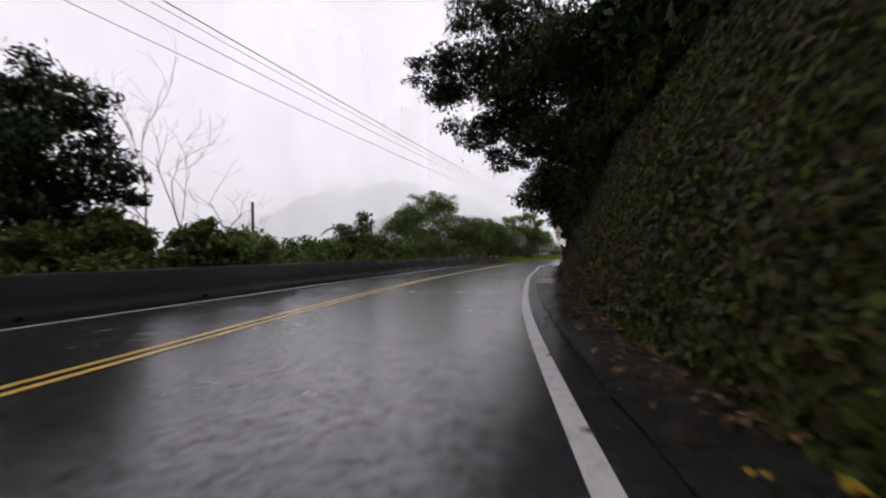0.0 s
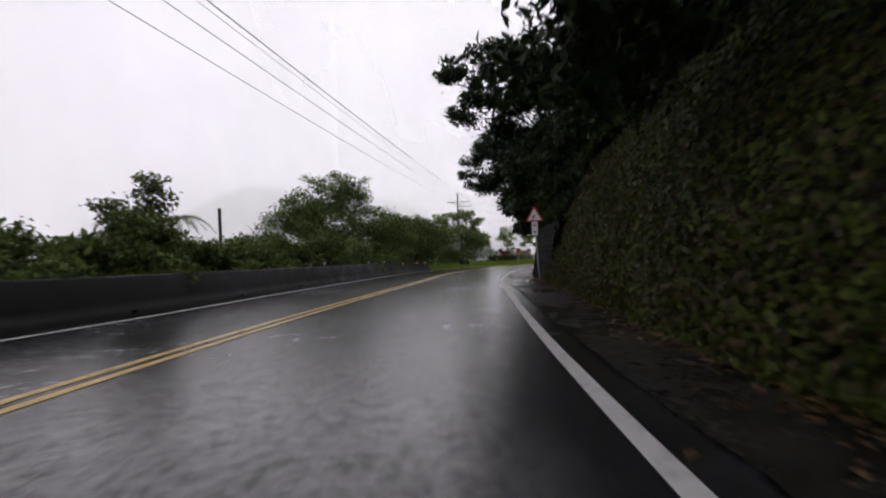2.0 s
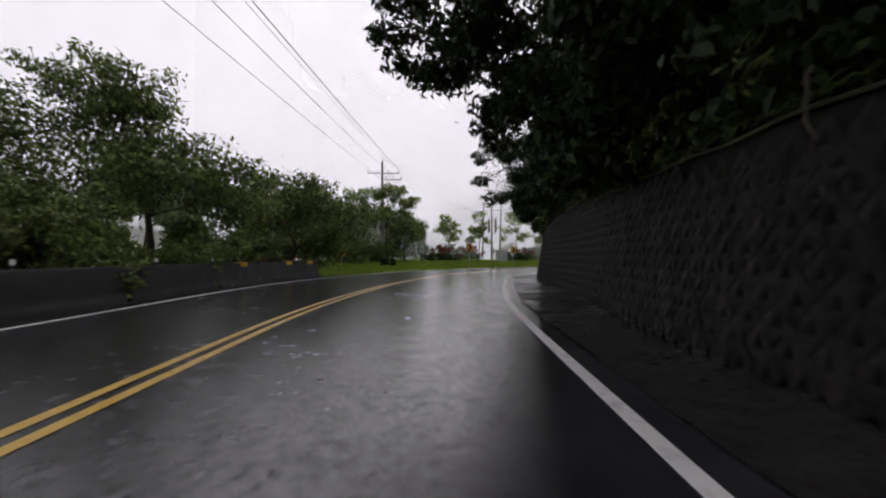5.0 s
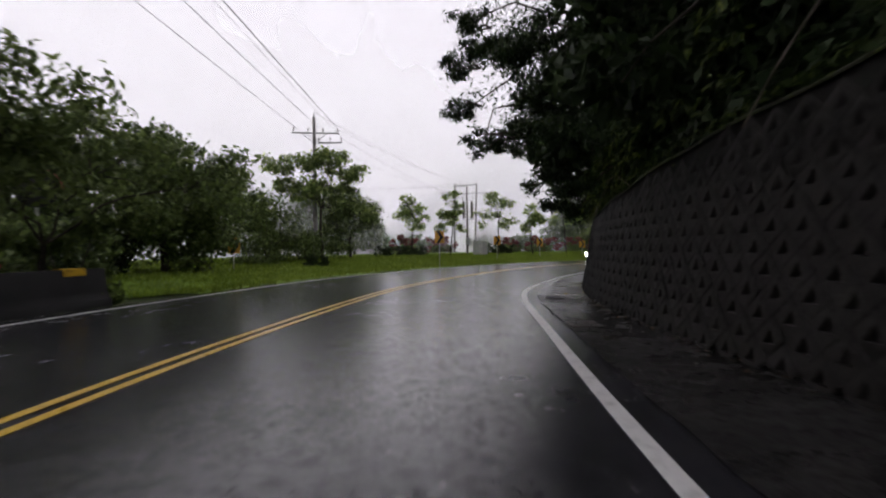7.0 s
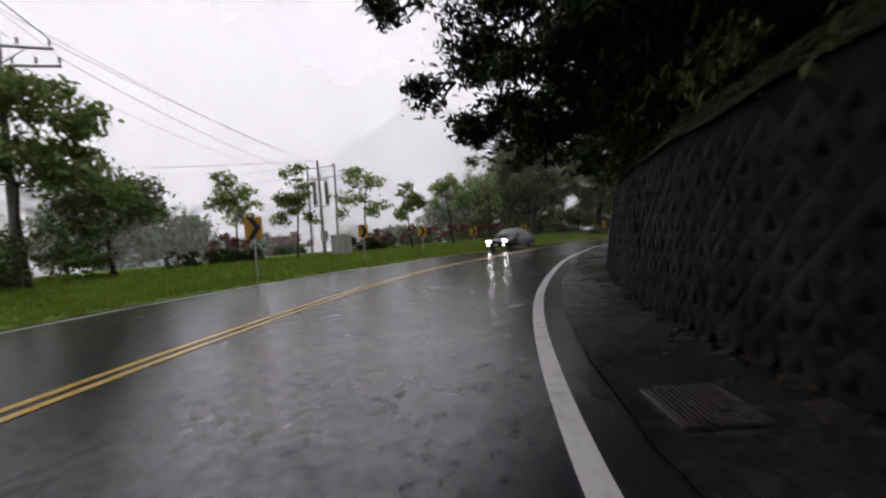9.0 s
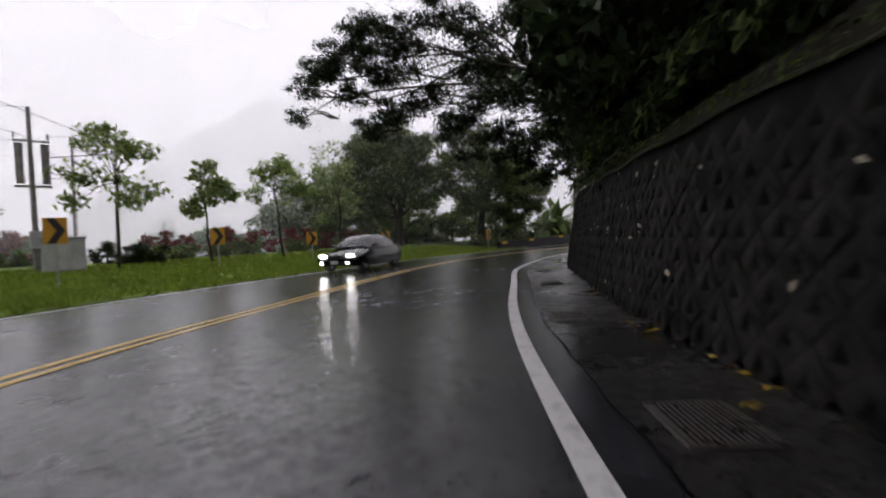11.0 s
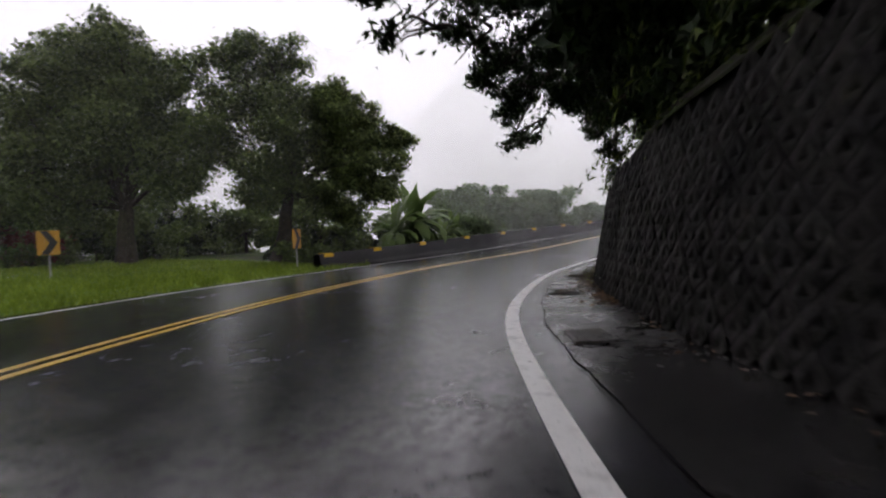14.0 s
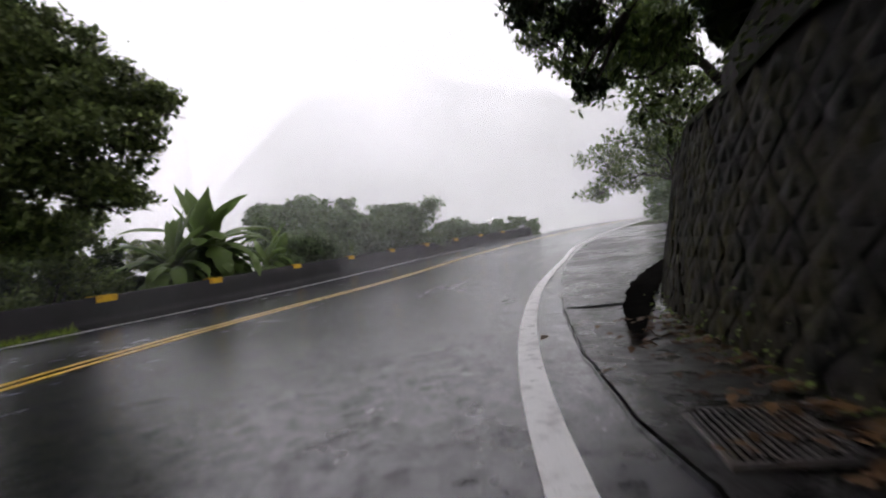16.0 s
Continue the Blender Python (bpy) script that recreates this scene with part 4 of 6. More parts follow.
bough_tree("roadside_tree", (3.6, 77.2, -0.2), (3.7, 77.2, 2.0),
           [(4.3, 77.6, 5, 1.95), (3.3, 76.9, 3.5, 1.85), (3.5, 77.9, 6.1, 0.78), (4.9, 78.5, 6.2, 0.64), (4.2, 76.6, 1.7, 2.08), (2.4, 76.0, 4.2, 1.8), (5.4, 77.2, 3.1, 1.95)],
           460, 0.24, LEAF_MID, "dense dark green tree behind the end of a barrier", 40, 0.16, "roadside trees")
bough_tree("roadside_tree", (7.2, 80.4, 0.0), (7.2, 80.2, 2.0),
           [(5.7, 79.3, 4.7, 2.16), (7.2, 79.8, 4.8, 1.98), (7.6, 79.7, 5.6, 1.27), (8.1, 80.5, 3.5, 2.36), (9.7, 81.1, 4.9, 1.17), (5.8, 79.2, 2.2, 2.43), (7.4, 80.8, 1.5, 2.36), (8.9, 81.3, 2.3, 1.85)],
           460, 0.24, LEAF_MID, "dense dark spreading tree behind a grass verge", 41, 0.16, "roadside trees")
bough_tree("roadside_tree", (11.4, 89.0, 0.1), (11.2, 88.6, 1.4),
           [(9.9, 86.3, 3.1, 2.23), (11.4, 90, 3.7, 2.12), (12.4, 90.7, 1.9, 2.62), (10.4, 87.1, 1.2, 2.31), (13.9, 92.3, 1.2, 1.85)],
           420, 0.22, LEAF_MID, "dark bushy tree behind a grass verge", 42, 0.12, "roadside trees")
bough_tree("roadside_tree", (17.6, 96.6, 0.4), (17.5, 96.0, 2.0),
           [(16.7, 95.6, 2.8, 2.05), (17.3, 95.4, 4.5, 2.31), (19.1, 96.9, 3.8, 1.89), (15.8, 95.9, 1.6, 2.05)],
           300, 0.24, LEAF_MID, "bushy green tree behind a utility pole", 43, 0.12, "roadside trees")
bough_tree("verge_tree", (15.0, 91.6, 0.2), (14.9, 91.8, 4.0),
           [(12, 93, 6.9, 1.29), (13.7, 92.4, 7.1, 1.29), (15.5, 91.8, 7.1, 1.48), (17, 91.3, 6.3, 1.29), (14.4, 92.2, 5.2, 1.85), (16.6, 91.4, 4.6, 1.48), (12.6, 92.8, 5.6, 1.02), (18.2, 91.9, 3.6, 0.95)],
           230, 0.36, LEAF_LIGHT, "slim verge tree with an open crown of large leaves", 44, 0.09, "verge trees", droop=0.6)
bough_tree("large_tree", (57.02, 111.32, 0.44), (57.11, 111.14, 3.02),
           [(56.83, 111.87, 10.84, 1.55), (56.28, 112.88, 9.82, 1.93), (57.38, 110.77, 9.82, 1.93), (55.73, 113.9, 8.35, 2.13), (56.83, 111.87, 8.08, 2.71), (57.94, 109.76, 8.63, 2.13), (55.27, 114.72, 6.33, 2.32), (56.19, 112.88, 5.68, 2.71), (57.29, 110.86, 5.96, 2.71), (58.4, 108.74, 6.51, 1.93), (55.08, 115, 3.94, 2.32), (56, 113.16, 3.38, 2.32), (58.03, 109.3, 4.49, 1.74), (54.35, 116.29, 2.83, 1.74)],
           1000, 0.22, LEAF_BIG, "large dark spreading tree on a grass verge", 51, 0.4, "large trees")
bough_tree("large_tree", (59.24, 104.45, 0.55), (59.42, 103.93, 3.07),
           [(58.55, 105.76, 9.25, 1.51), (59.33, 104.28, 9.08, 1.61), (58.81, 105.32, 7.34, 2.01), (59.85, 103.32, 7.25, 1.74), (60.55, 101.84, 6.38, 1.61), (61.33, 100.36, 5.51, 1.27), (58.2, 106.28, 5.42, 1.84), (59.51, 103.84, 4.9, 2.35), (60.81, 101.32, 4.29, 1.84), (61.68, 99.67, 4.47, 0.94), (58.98, 104.8, 3.42, 1.84), (60.11, 102.62, 3.07, 1.51), (61.25, 100.45, 3.16, 1.27), (60.64, 101.58, 2.12, 1.01), (60.9, 102.2, 7.3, 1.2), (61.6, 101.0, 6.4, 1.0), (62.3, 99.9, 5.3, 0.8)],
           1500, 0.19, LEAF_BIG, "large dark spreading tree beside a road barrier", 52, 0.3, "large trees")

def off(a, b, d):
    return offset(cut(LEFT, a, b), d)


for k, (a, b, h) in enumerate((((-6.9, 11), (-5.4, 20.5), 3.0), ((-5.4, 20.5), (-3.4, 29), 2.7), ((-3.4, 29), (-1.2, 37.5), 2.7), ((-1.2, 37.5), (1.0, 45.5), 2.9), ((1.0, 45.5), (3.8, 54), 3.4), ((3.8, 54), (7.0, 63.5), 3.4))):
    hedge("roadside_bush", off(a, b, -3.3), 2.0, h, 21000, 0.19, LEAF_MID if k % 2 else LEAF_BUSH, "tangled green bushes behind a road barrier", "bush", 33 + k, -0.7, "bushes along the barrier", 0.28)
for k, (a, b, h) in enumerate((((-8.2, 5), (-6.6, 13), 3.0), ((-6.6, 13), (-5.4, 20.5), 3.0), ((-5.4, 20.5), (-3.4, 29), 2.6), ((-3.4, 29), (-1.2, 37.5), 2.6), ((-1.2, 37.5), (1.0, 45.5), 3.2), ((1.0, 45.5), (3.8, 54), 3.2))):
    hedge("roadside_bush", off(a, b, -4.6), 2.2, h, 11000, 0.29, LEAF_BUSH if k % 2 else LEAF_MID, "tangled green bushes behind a road barrier", "bush", 133 + k, -0.9, "bushes along the barrier", 0.22)
for x, y, h, r, c, s in ((24.3, 102.8, 5.8, 1.9, 2.2, 44), (27.9, 102.2, 6.4, 1.5, 2.0, 45), (33.8, 104.3, 6.6, 2.2, 2.4, 46), (38.7, 106.0, 5.8, 1.4, 2.4, 47), (43.6, 107.2, 6.6, 2.0, 2.8, 48), (49.6, 109.5, 7.2, 2.0, 2.4, 49), (54.9, 117.5, 9.5, 3.0, 2.4, 50)):
    crown_tree("verge_tree", x, y, h, r, c, 1250, 0.3, LEAF_LIGHT, "slim verge tree with an open crown of large leaves", s, 0.06, 12, "verge trees", droop=0.6)
# woods beyond the verge, half lost in cloud; part of the haze is in their leaf colour
rs = np.random.RandomState(90)
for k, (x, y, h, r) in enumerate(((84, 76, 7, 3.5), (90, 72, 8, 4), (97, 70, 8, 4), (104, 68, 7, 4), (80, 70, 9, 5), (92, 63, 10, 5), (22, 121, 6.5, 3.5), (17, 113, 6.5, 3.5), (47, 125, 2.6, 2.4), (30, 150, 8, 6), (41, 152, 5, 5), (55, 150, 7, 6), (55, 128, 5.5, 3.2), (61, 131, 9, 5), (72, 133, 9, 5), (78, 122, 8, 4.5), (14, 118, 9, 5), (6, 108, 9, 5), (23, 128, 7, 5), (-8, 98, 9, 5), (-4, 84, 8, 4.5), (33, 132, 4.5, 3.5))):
    crown_tree("distant_tree", x, y, h, r, 0.8, 3200, 0.56, LEAF_HAZED, "misty broad tree beyond the verge", 200 + k, 0.2, 14, "distant trees", twig=False)
for k, (x, y, h, r) in enumerate(((79.5, 104.5, 4.4, 2.4), (84.5, 103.5, 5.2, 3.0), (91.5, 101.6, 4.4, 2.8))):
    crown_tree("roadside_tree", x, y, h + 1.2, r, 0.2, 9000, 0.34, LEAF_HAZED, "misty green tree behind a road barrier", 220 + k, 0.1, 12, "roadside trees", z=float(rise(x, y)) - 1.0, twig=False)
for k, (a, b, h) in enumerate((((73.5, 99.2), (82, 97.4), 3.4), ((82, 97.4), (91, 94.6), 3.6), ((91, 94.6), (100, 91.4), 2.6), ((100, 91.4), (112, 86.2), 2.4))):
    hedge("roadside_bush", off(a, b, -3.6), 2.4, h, 12000, 0.3, LEAF_HAZED, "misty green bushes behind a road barrier", "bush", 145 + k, None, "bushes along the barrier", 0.35)
for k, (a, b, h) in enumerate((((-9.0, 0), (-6.3, 15), 4.0), ((-6.3, 15), (-1.9, 35), 4.2), ((-1.9, 35), (2.8, 51), 4.0))):
    hedge("roadside_bush", off(a, b, -8.5), 2.6, h, 12000, 0.42, LEAF_MID, "tangled green bushes on falling ground", "bush", 151 + k, None, "bushes along the barrier", 0.2)
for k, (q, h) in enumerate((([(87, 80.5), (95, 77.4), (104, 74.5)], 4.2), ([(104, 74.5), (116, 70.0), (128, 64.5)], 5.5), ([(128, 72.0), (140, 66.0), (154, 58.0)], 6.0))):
    hedge("roadside_bush", q, 3.0, h, 11000, 0.34, LEAF_HAZED, "misty green bushes beside a side lane", "bush", 161 + k, None, "bushes beside the side lane", 0.4)
hedge("roadside_bush", off((5.3, 58.8), (9.0, 67.6), -5.2), 2.0, 3.2, 18000, 0.24, LEAF_MID, "tangled green bushes behind a road barrier", "bush", 155, None, "bushes along the barrier", 0.25)
hedge("roadside_bush", [(1.5, 73.0), (7.0, 70.6)], 2.0, 2.6, 12000, 0.24, LEAF_MID, "tangled green bushes behind a road barrier", "bush", 156, None, "bushes along the barrier", 0.2)
hedge("clipped_hedge", [(33.6, 109.6), (36.8, 106.6)], 0.9, 1.25, 9000, 0.1, LEAF_DARK, "low dark clipped hedge on a grass verge", "hedge", 230, None, "verge hedges", 0.06)
hedge("clipped_hedge", [(13.4, 85.6), (14.8, 85.2)], 0.7, 0.8, 3000, 0.1, LEAF_DARK, "low dark clipped hedge on a grass verge", "hedge", 231, None, "verge hedges", 0.06)
hedge("clipped_hedge", [(20.4, 99.0), (25.6, 103.2)], 0.8, 1.0, 7000, 0.1, LEAF_DARK, "low dark clipped hedge on a grass verge", "hedge", 232, None, "verge hedges", 0.08)
for k, (x, y, u, w) in enumerate(((38.0, 112.5, 41.0, 114.0), (42.0, 114.3, 46.0, 115.6), (47.5, 115.4, 51.0, 116.0), (53.0, 116.4, 58.0, 117.4), (29.5, 113.5, 32.5, 116.0), (24.0, 109.5, 27.0, 111.0))):
    hedge("red_shrub", [(x, y), (u, w)], 1.0, 1.9, 4200, 0.17, LEAF_RED, "dull red leafy shrub behind a grass verge", "shrub", 240 + k, None, "red shrubs", 0.2)
    hedge("green_shrub", [(x - 0.6, y - 2.0), (u - 0.6, w - 2.0)], 0.8, 1.0, 3000, 0.15, LEAF_MID, "low green leafy shrub in front of red ones", "shrub", 250 + k, None, "green shrubs", 0.2)
for k, (x, y, u, w, h) in enumerate(((66.5, 118, 62, 128, 2.6), (60.5, 111.5, 60.0, 117.0, 2.2), (58.5, 104.6, 62.5, 103.6, 1.6), (64.0, 104.2, 70, 103.6, 1.8))):
    hedge("green_shrub", [(x, y), (u, w)], 1.5, h, 7000, 0.2, LEAF_MID, "dense green shrubs below large trees", "shrub", 260 + k, None, "green shrubs", 0.3)

# The darkest leaf colour carries the shade below the large crowns.
for k, (x, y, u, w, h) in enumerate(((66.0, 117.0, 58.5, 114.6, 2.2), (60.0, 105.4, 64.5, 105.8, 1.4), (65.5, 106.0, 71.0, 104.8, 1.5), (68.0, 126.0, 60.0, 130.0, 3.5))):
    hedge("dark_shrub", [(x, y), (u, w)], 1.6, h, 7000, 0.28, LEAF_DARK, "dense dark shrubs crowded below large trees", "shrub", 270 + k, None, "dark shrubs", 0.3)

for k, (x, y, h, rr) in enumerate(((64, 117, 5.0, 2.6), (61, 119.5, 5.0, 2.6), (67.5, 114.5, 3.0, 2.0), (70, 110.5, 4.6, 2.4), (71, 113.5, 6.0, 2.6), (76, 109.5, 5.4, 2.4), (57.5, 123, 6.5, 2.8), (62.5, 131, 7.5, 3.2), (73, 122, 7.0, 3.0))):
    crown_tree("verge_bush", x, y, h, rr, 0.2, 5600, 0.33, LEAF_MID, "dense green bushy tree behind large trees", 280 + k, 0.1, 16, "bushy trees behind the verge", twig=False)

# Dark leaves stand in by colour for the shade under the trees.
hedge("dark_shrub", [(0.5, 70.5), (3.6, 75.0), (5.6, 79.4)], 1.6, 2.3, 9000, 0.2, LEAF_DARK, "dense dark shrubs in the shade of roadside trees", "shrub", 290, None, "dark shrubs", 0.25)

# ---- grass verge ----
rs = np.random.RandomState(61)
gl = cut(LEFT, (9.8, 71.4), (60, 100.5))
gn = normals(gl)
uu, tt = rs.uniform(0, 1, 90000) ** 1.25, rs.uniform(0, len(gl) - 1.01, 90000)
ti = tt.astype(int)
fr = (tt - ti)[:, None]
gp = (gl[ti] * (1 - fr) + gl[ti + 1] * fr) - gn[ti] * (0.5 + 13.0 * uu + 0.12 * np.sin(tt * 3.0))[:, None]
gz = verge_height(gp[:, 0], gp[:, 1], lateral(gp[:, 0], gp[:, 1])) + 0.05
ga = rs.uniform(0, 2 * np.pi, 90000)
gh = rs.uniform(0.06, 0.17, 90000) * (1 + 0.6 * np.array([noise.noise((a * 0.5, b * 0.5, 0)) for a, b in gp]))
gw = 0.012 + 0.018 * rs.uniform(0, 1, 90000) + 0.012 * uu
bx, by = np.cos(ga) * gw, np.sin(ga) * gw
tip = np.column_stack([gp[:, 0] + rs.normal(0, 0.06, 90000), gp[:, 1] + rs.normal(0, 0.06, 90000), gz + gh])
v = np.stack([np.column_stack([gp[:, 0] - bx, gp[:, 1] - by, gz - 0.03]), np.column_stack([gp[:, 0] + bx, gp[:, 1] + by, gz - 0.03]), tip], 1)
tagged(raw("grass", v, np.arange(270000).reshape(-1, 3), GRASS), "bright wet green mown grass verge", "grass", kind="stuff")
rows = []
for d in (0.45, 0.6, 1.5, 3, 5, 8, 11, 14, 18):
    q = gl - gn * d
    rows.append(np.column_stack([q, verge_height(q[:, 0], q[:, 1], lateral(q[:, 0], q[:, 1])) + (0.045 if d > 0.5 else 0.0)]))
verge = strip(rows, "verge", GRASS_GROUND)
tagged(verge, "bright green wet grass verge inside the bend", "verge", kind="structure")

# ---- mist and far hills ----
def mist(name, q, z0, z1, material, label):
    q = np.array(q, float)
    tagged(strip([np.column_stack([q, np.full(len(q), z)]) for z in np.linspace(z0, z1, 8)], name, material), label, "mist", kind="structure")


MIST_NEAR, MIST_MID, MIST_FAR = mist_mat("near_mist", 0.22, 3, 89), mist_mat("middle_mist", 0.34, 6, 129), mist_mat("far_mist", 1.0, -5, 95, 0.5, 0.93, 0.02, 0.62, 1.22)
mist("mist", catmull([(-26, 10), (-20, 50), (-12, 78), (0, 102), (16, 120), (36, 134), (58, 140), (78, 136), (96, 122), (112, 108), (122, 92), (127, 74), (126, 50), (118, 20)], 3.0), -12, 90, MIST_NEAR, "thin drifting mist over the falling ground")
mist("mist", catmull([(-60, 0), (-45, 60), (-24, 112), (6, 144), (40, 162), (80, 156), (112, 134), (140, 112), (158, 84), (166, 50), (165, 0), (150, -60)], 5.0), -14, 130, MIST_MID, "drifting mist between distant trees")
mist("mist", catmull([(-2, 90), (8, 96), (20, 107), (36, 116), (52, 125), (70, 123), (84, 113)], 3.0), -3, 80, mist_mat("thin_mist", 0.09, 2, 79), "thin rain mist behind a grass verge")
mist("mist", catmull([(74, 112), (74, 104), (74, 92), (74.5, 80), (75, 62)], 3.0), -3, 60, mist_mat("rain_haze", 0.07, 3, 59), "thin rain haze across the far bend")
mist("mist", catmull([(8, 93), (22, 104), (38, 110.5), (48, 107.6), (53, 104.2), (57.5, 102.3), (63, 102.0), (73, 101.4), (82, 99.8), (92, 97), (104, 92.5), (120, 85)], 1.5), -1, 40, mist_mat("verge_haze", 0.018, 2, 39), "thin rain haze before large trees")
mist("cloud_bank", catmull([(-160, -40), (-130, 90), (-60, 190), (40, 235), (140, 205), (200, 130), (225, 40), (225, -40), (200, -130)], 8.0), -16, 420, MIST_FAR, "low white cloud lying against the hills")
# hills behind the cloud
for k, (x, y, r, h, s) in enumerate(((440, 150, 230, 140, 1), (460, -60, 220, 130, 2), (190, 330, 150, 80, 3), (-60, 420, 190, 70, 4))):
    a, b = np.meshgrid(np.linspace(0, 2 * np.pi, 49), np.linspace(0.02, 1, 18), indexing="ij")
    hx, hy = x + r * b * np.cos(a), y + r * b * np.sin(a)
    hz = -14 + h * np.cos(b * np.pi / 2) ** 1.3 * (1 + 0.12 * np.sin(3 * a + s) * b) + 5 * np.sin(hx * 0.09) * np.cos(hy * 0.08) * (1 - b)
    hz += np.array([noise.fractal((u * 0.014, w * 0.014, s), 1.0, 2.0, 4) for u, w in zip(hx.ravel(), hy.ravel())]).reshape(hx.shape) * 40 * np.clip(1.1 - b, 0, 0.7)
    tagged(strip(list(np.stack([hx, hy, hz], -1)), "hill", FAR_HILL), "dim wooded hill behind low cloud", "hill", kind="structure")

# ---- signs ----
def flat_poly(bm, pts, y, thick=0.003):
    """A thin upright plate from points in x and z, its face towards -y."""
    f = [bm.verts.new((x, y, z)) for x, z in pts]
    b = [bm.verts.new((x, y + thick, z)) for x, z in pts]
    bm.faces.new(f)
    bm.faces.new(b[::-1])
    for i in range(len(pts)):
        j = (i + 1) % len(pts)
        bm.faces.new((f[i], b[i], b[j], f[j]))
    bmesh.ops.recalc_face_normals(bm, faces=bm.faces)
    return bm


def face_to(x, y, tx, ty):
    """The turn that points a thing's -y side at a place."""
    return math.degrees(math.atan2(tx - x, -(ty - y)))


def tri_pts(s, r, cx=0.0, cz=0.0):
    """An equilateral triangle with blunt corners; s is its side."""
    c = [(-s / 2, -s * 0.2887), (s / 2, -s * 0.2887), (0, s * 0.5774)]
    out = []
    for i in range(3):
        p, a, b = Vector(c[i]), Vector(c[i - 1]), Vector(c[(i + 1) % 3])
        for q in (p + (a - p).normalized() * r, p + ((a - p).normalized() + (b - p).normalized()) * r * 0.32, p + (b - p).normalized() * r):
            out.append((cx + q.x, cz + q.y))
    return out


SX, SY = 8.33, 37.88
bend_sign = anchor("bend_sign", SX, SY, 0.03, face_to(SX, SY, 3.5, 28.0), "triangular red-edged white bend warning sign on a leaning grey post", "traffic sign")
part("post", rod(bmesh.new(), (0.13, 0.05, -0.1), (-0.02, 0.05, 2.6), 0.032, 0.03, 10), STEEL, bend_sign)
plate = part("sign_plate", flat_poly(bmesh.new(), tri_pts(0.72, 0.05, 0, 2.58), 0.0, 0.012), SIGN_RED, bend_sign, "red triangular border plate")
part("sign_face", flat_poly(bmesh.new(), tri_pts(0.535, 0.012, 0, 2.575), -0.006), SIGN_WHITE, plate, "white reflective face")
arc = [(-0.085 + 0.18 * (1 - math.cos(a)), 2.455 + 0.19 * math.sin(a)) for a in np.linspace(0.0, 1.15, 9)]
arc2 = [(x + 0.05 * math.cos(a), z - 0.043 * math.sin(a)) for (x, z), a in zip(arc, np.linspace(0.0, 1.15, 9))]
part("bend_arrow", flat_poly(bmesh.new(), arc + arc2[::-1], -0.012), SIGN_BLACK, plate, "black bent arrow")
sub = part("sub_plate", flat_poly(bmesh.new(), [(-0.115, 1.84), (-0.095, 1.82), (0.095, 1.82), (0.115, 1.84), (0.115, 2.34), (0.095, 2.36), (-0.095, 2.36), (-0.115, 2.34)], 0.0, 0.01), SIGN_WHITE, bend_sign, "white upright plate under the triangle")
bm = bmesh.new()
for x, z, w, h in ((0.0, 2.27, 0.1, 0.022), (0.0, 2.225, 0.08, 0.018), (0.0, 2.18, 0.11, 0.02), (-0.03, 2.2, 0.016, 0.1)):
    box(bm, w, 0.003, h, Matrix.Translation((x, -0.006, z)))
part("character", bm, SIGN_BLACK, sub)
bm = bmesh.new()
bmesh.ops.create_cone(bm, cap_ends=True, segments=18, radius1=0.045, radius2=0.045, depth=0.004, matrix=pose(0, -0.007, 1.95, 90))
part("round_mark", bm, SIGN_BLACK, sub, "dark worn round mark")

chev = [(-0.2, 0.36), (0.0, 0.36), (0.24, 0.0), (0.0, -0.36), (-0.2, -0.36), (0.03, 0.0)]


def chevron_sign(x, y, z, tx, ty, h=1.45, lean=0.0):
    s = anchor("chevron_sign", x, y, z, face_to(x, y, tx, ty), "yellow and black chevron bend board on a thin post", "traffic sign", "chevron boards along the bend")
    part("post", rod(bmesh.new(), (0, 0.04, -0.2), (lean, 0.04, h + 0.3), 0.028, 0.028, 8), STEEL, s)
    b = part("board", box(bmesh.new(), 0.58, 0.016, 0.74, pose(lean, 0, h, 0, 0, 0), 0.005), SIGN_YELLOW, s, "yellow board")
    part("chevron", flat_poly(bmesh.new(), [(a * 1.0 + lean, c + h) for a, c in chev], -0.014), SIGN_BLACK, b, "black arrowhead pointing right")
    return s


for x, y, tx, ty, zc in ((9.81, 82.4, 11.5, 58, 1.45), (21.56, 86.5, 15, 64, 1.9), (29.94, 96.16, 25, 77, 1.82), (36.79, 101.1, 27.5, 79.5, 1.66), (43.87, 104.5, 32, 82.5, 1.45), (50.96, 106.1, 37, 86.5, 1.41), (57.3, 101.9, 60, 84, 1.2)):
    z = float(verge_height(x, y, lateral(np.array([x]), np.array([y]))[0])) + 0.02
    chevron_sign(x, y, z, tx, ty, zc - z)

# convex mirror seen from the side, by the barrier's end
mir = anchor("convex_mirror", 5.2, 72.8, -0.6, face_to(5.2, 72.8, 10.5, 57), "round traffic mirror with a red hood on a post", "traffic mirror")
part("post", rod(bmesh.new(), (0, 0.12, -0.3), (0, 0.12, 4.2), 0.045, 0.045, 10), STEEL, mir)
bm = bmesh.new()
bmesh.ops.create_uvsphere(bm, u_segments=24, v_segments=10, radius=0.52, matrix=Matrix.Translation((0, 0.02, 3.6)) @ Matrix.Diagonal((1, 0.18, 1, 1)))
part("mirror_dish", bm, SIGN_BLACK, mir, "dark convex mirror dish")
bm = bmesh.new()
ring = [(0.58 * math.cos(a), 3.6 + 0.58 * math.sin(a)) for a in np.linspace(0.0, math.pi, 15)]
v0, v1 = [bm.verts.new((x, -0.28, z)) for x, z in ring], [bm.verts.new((x, 0.06, z)) for x, z in ring]
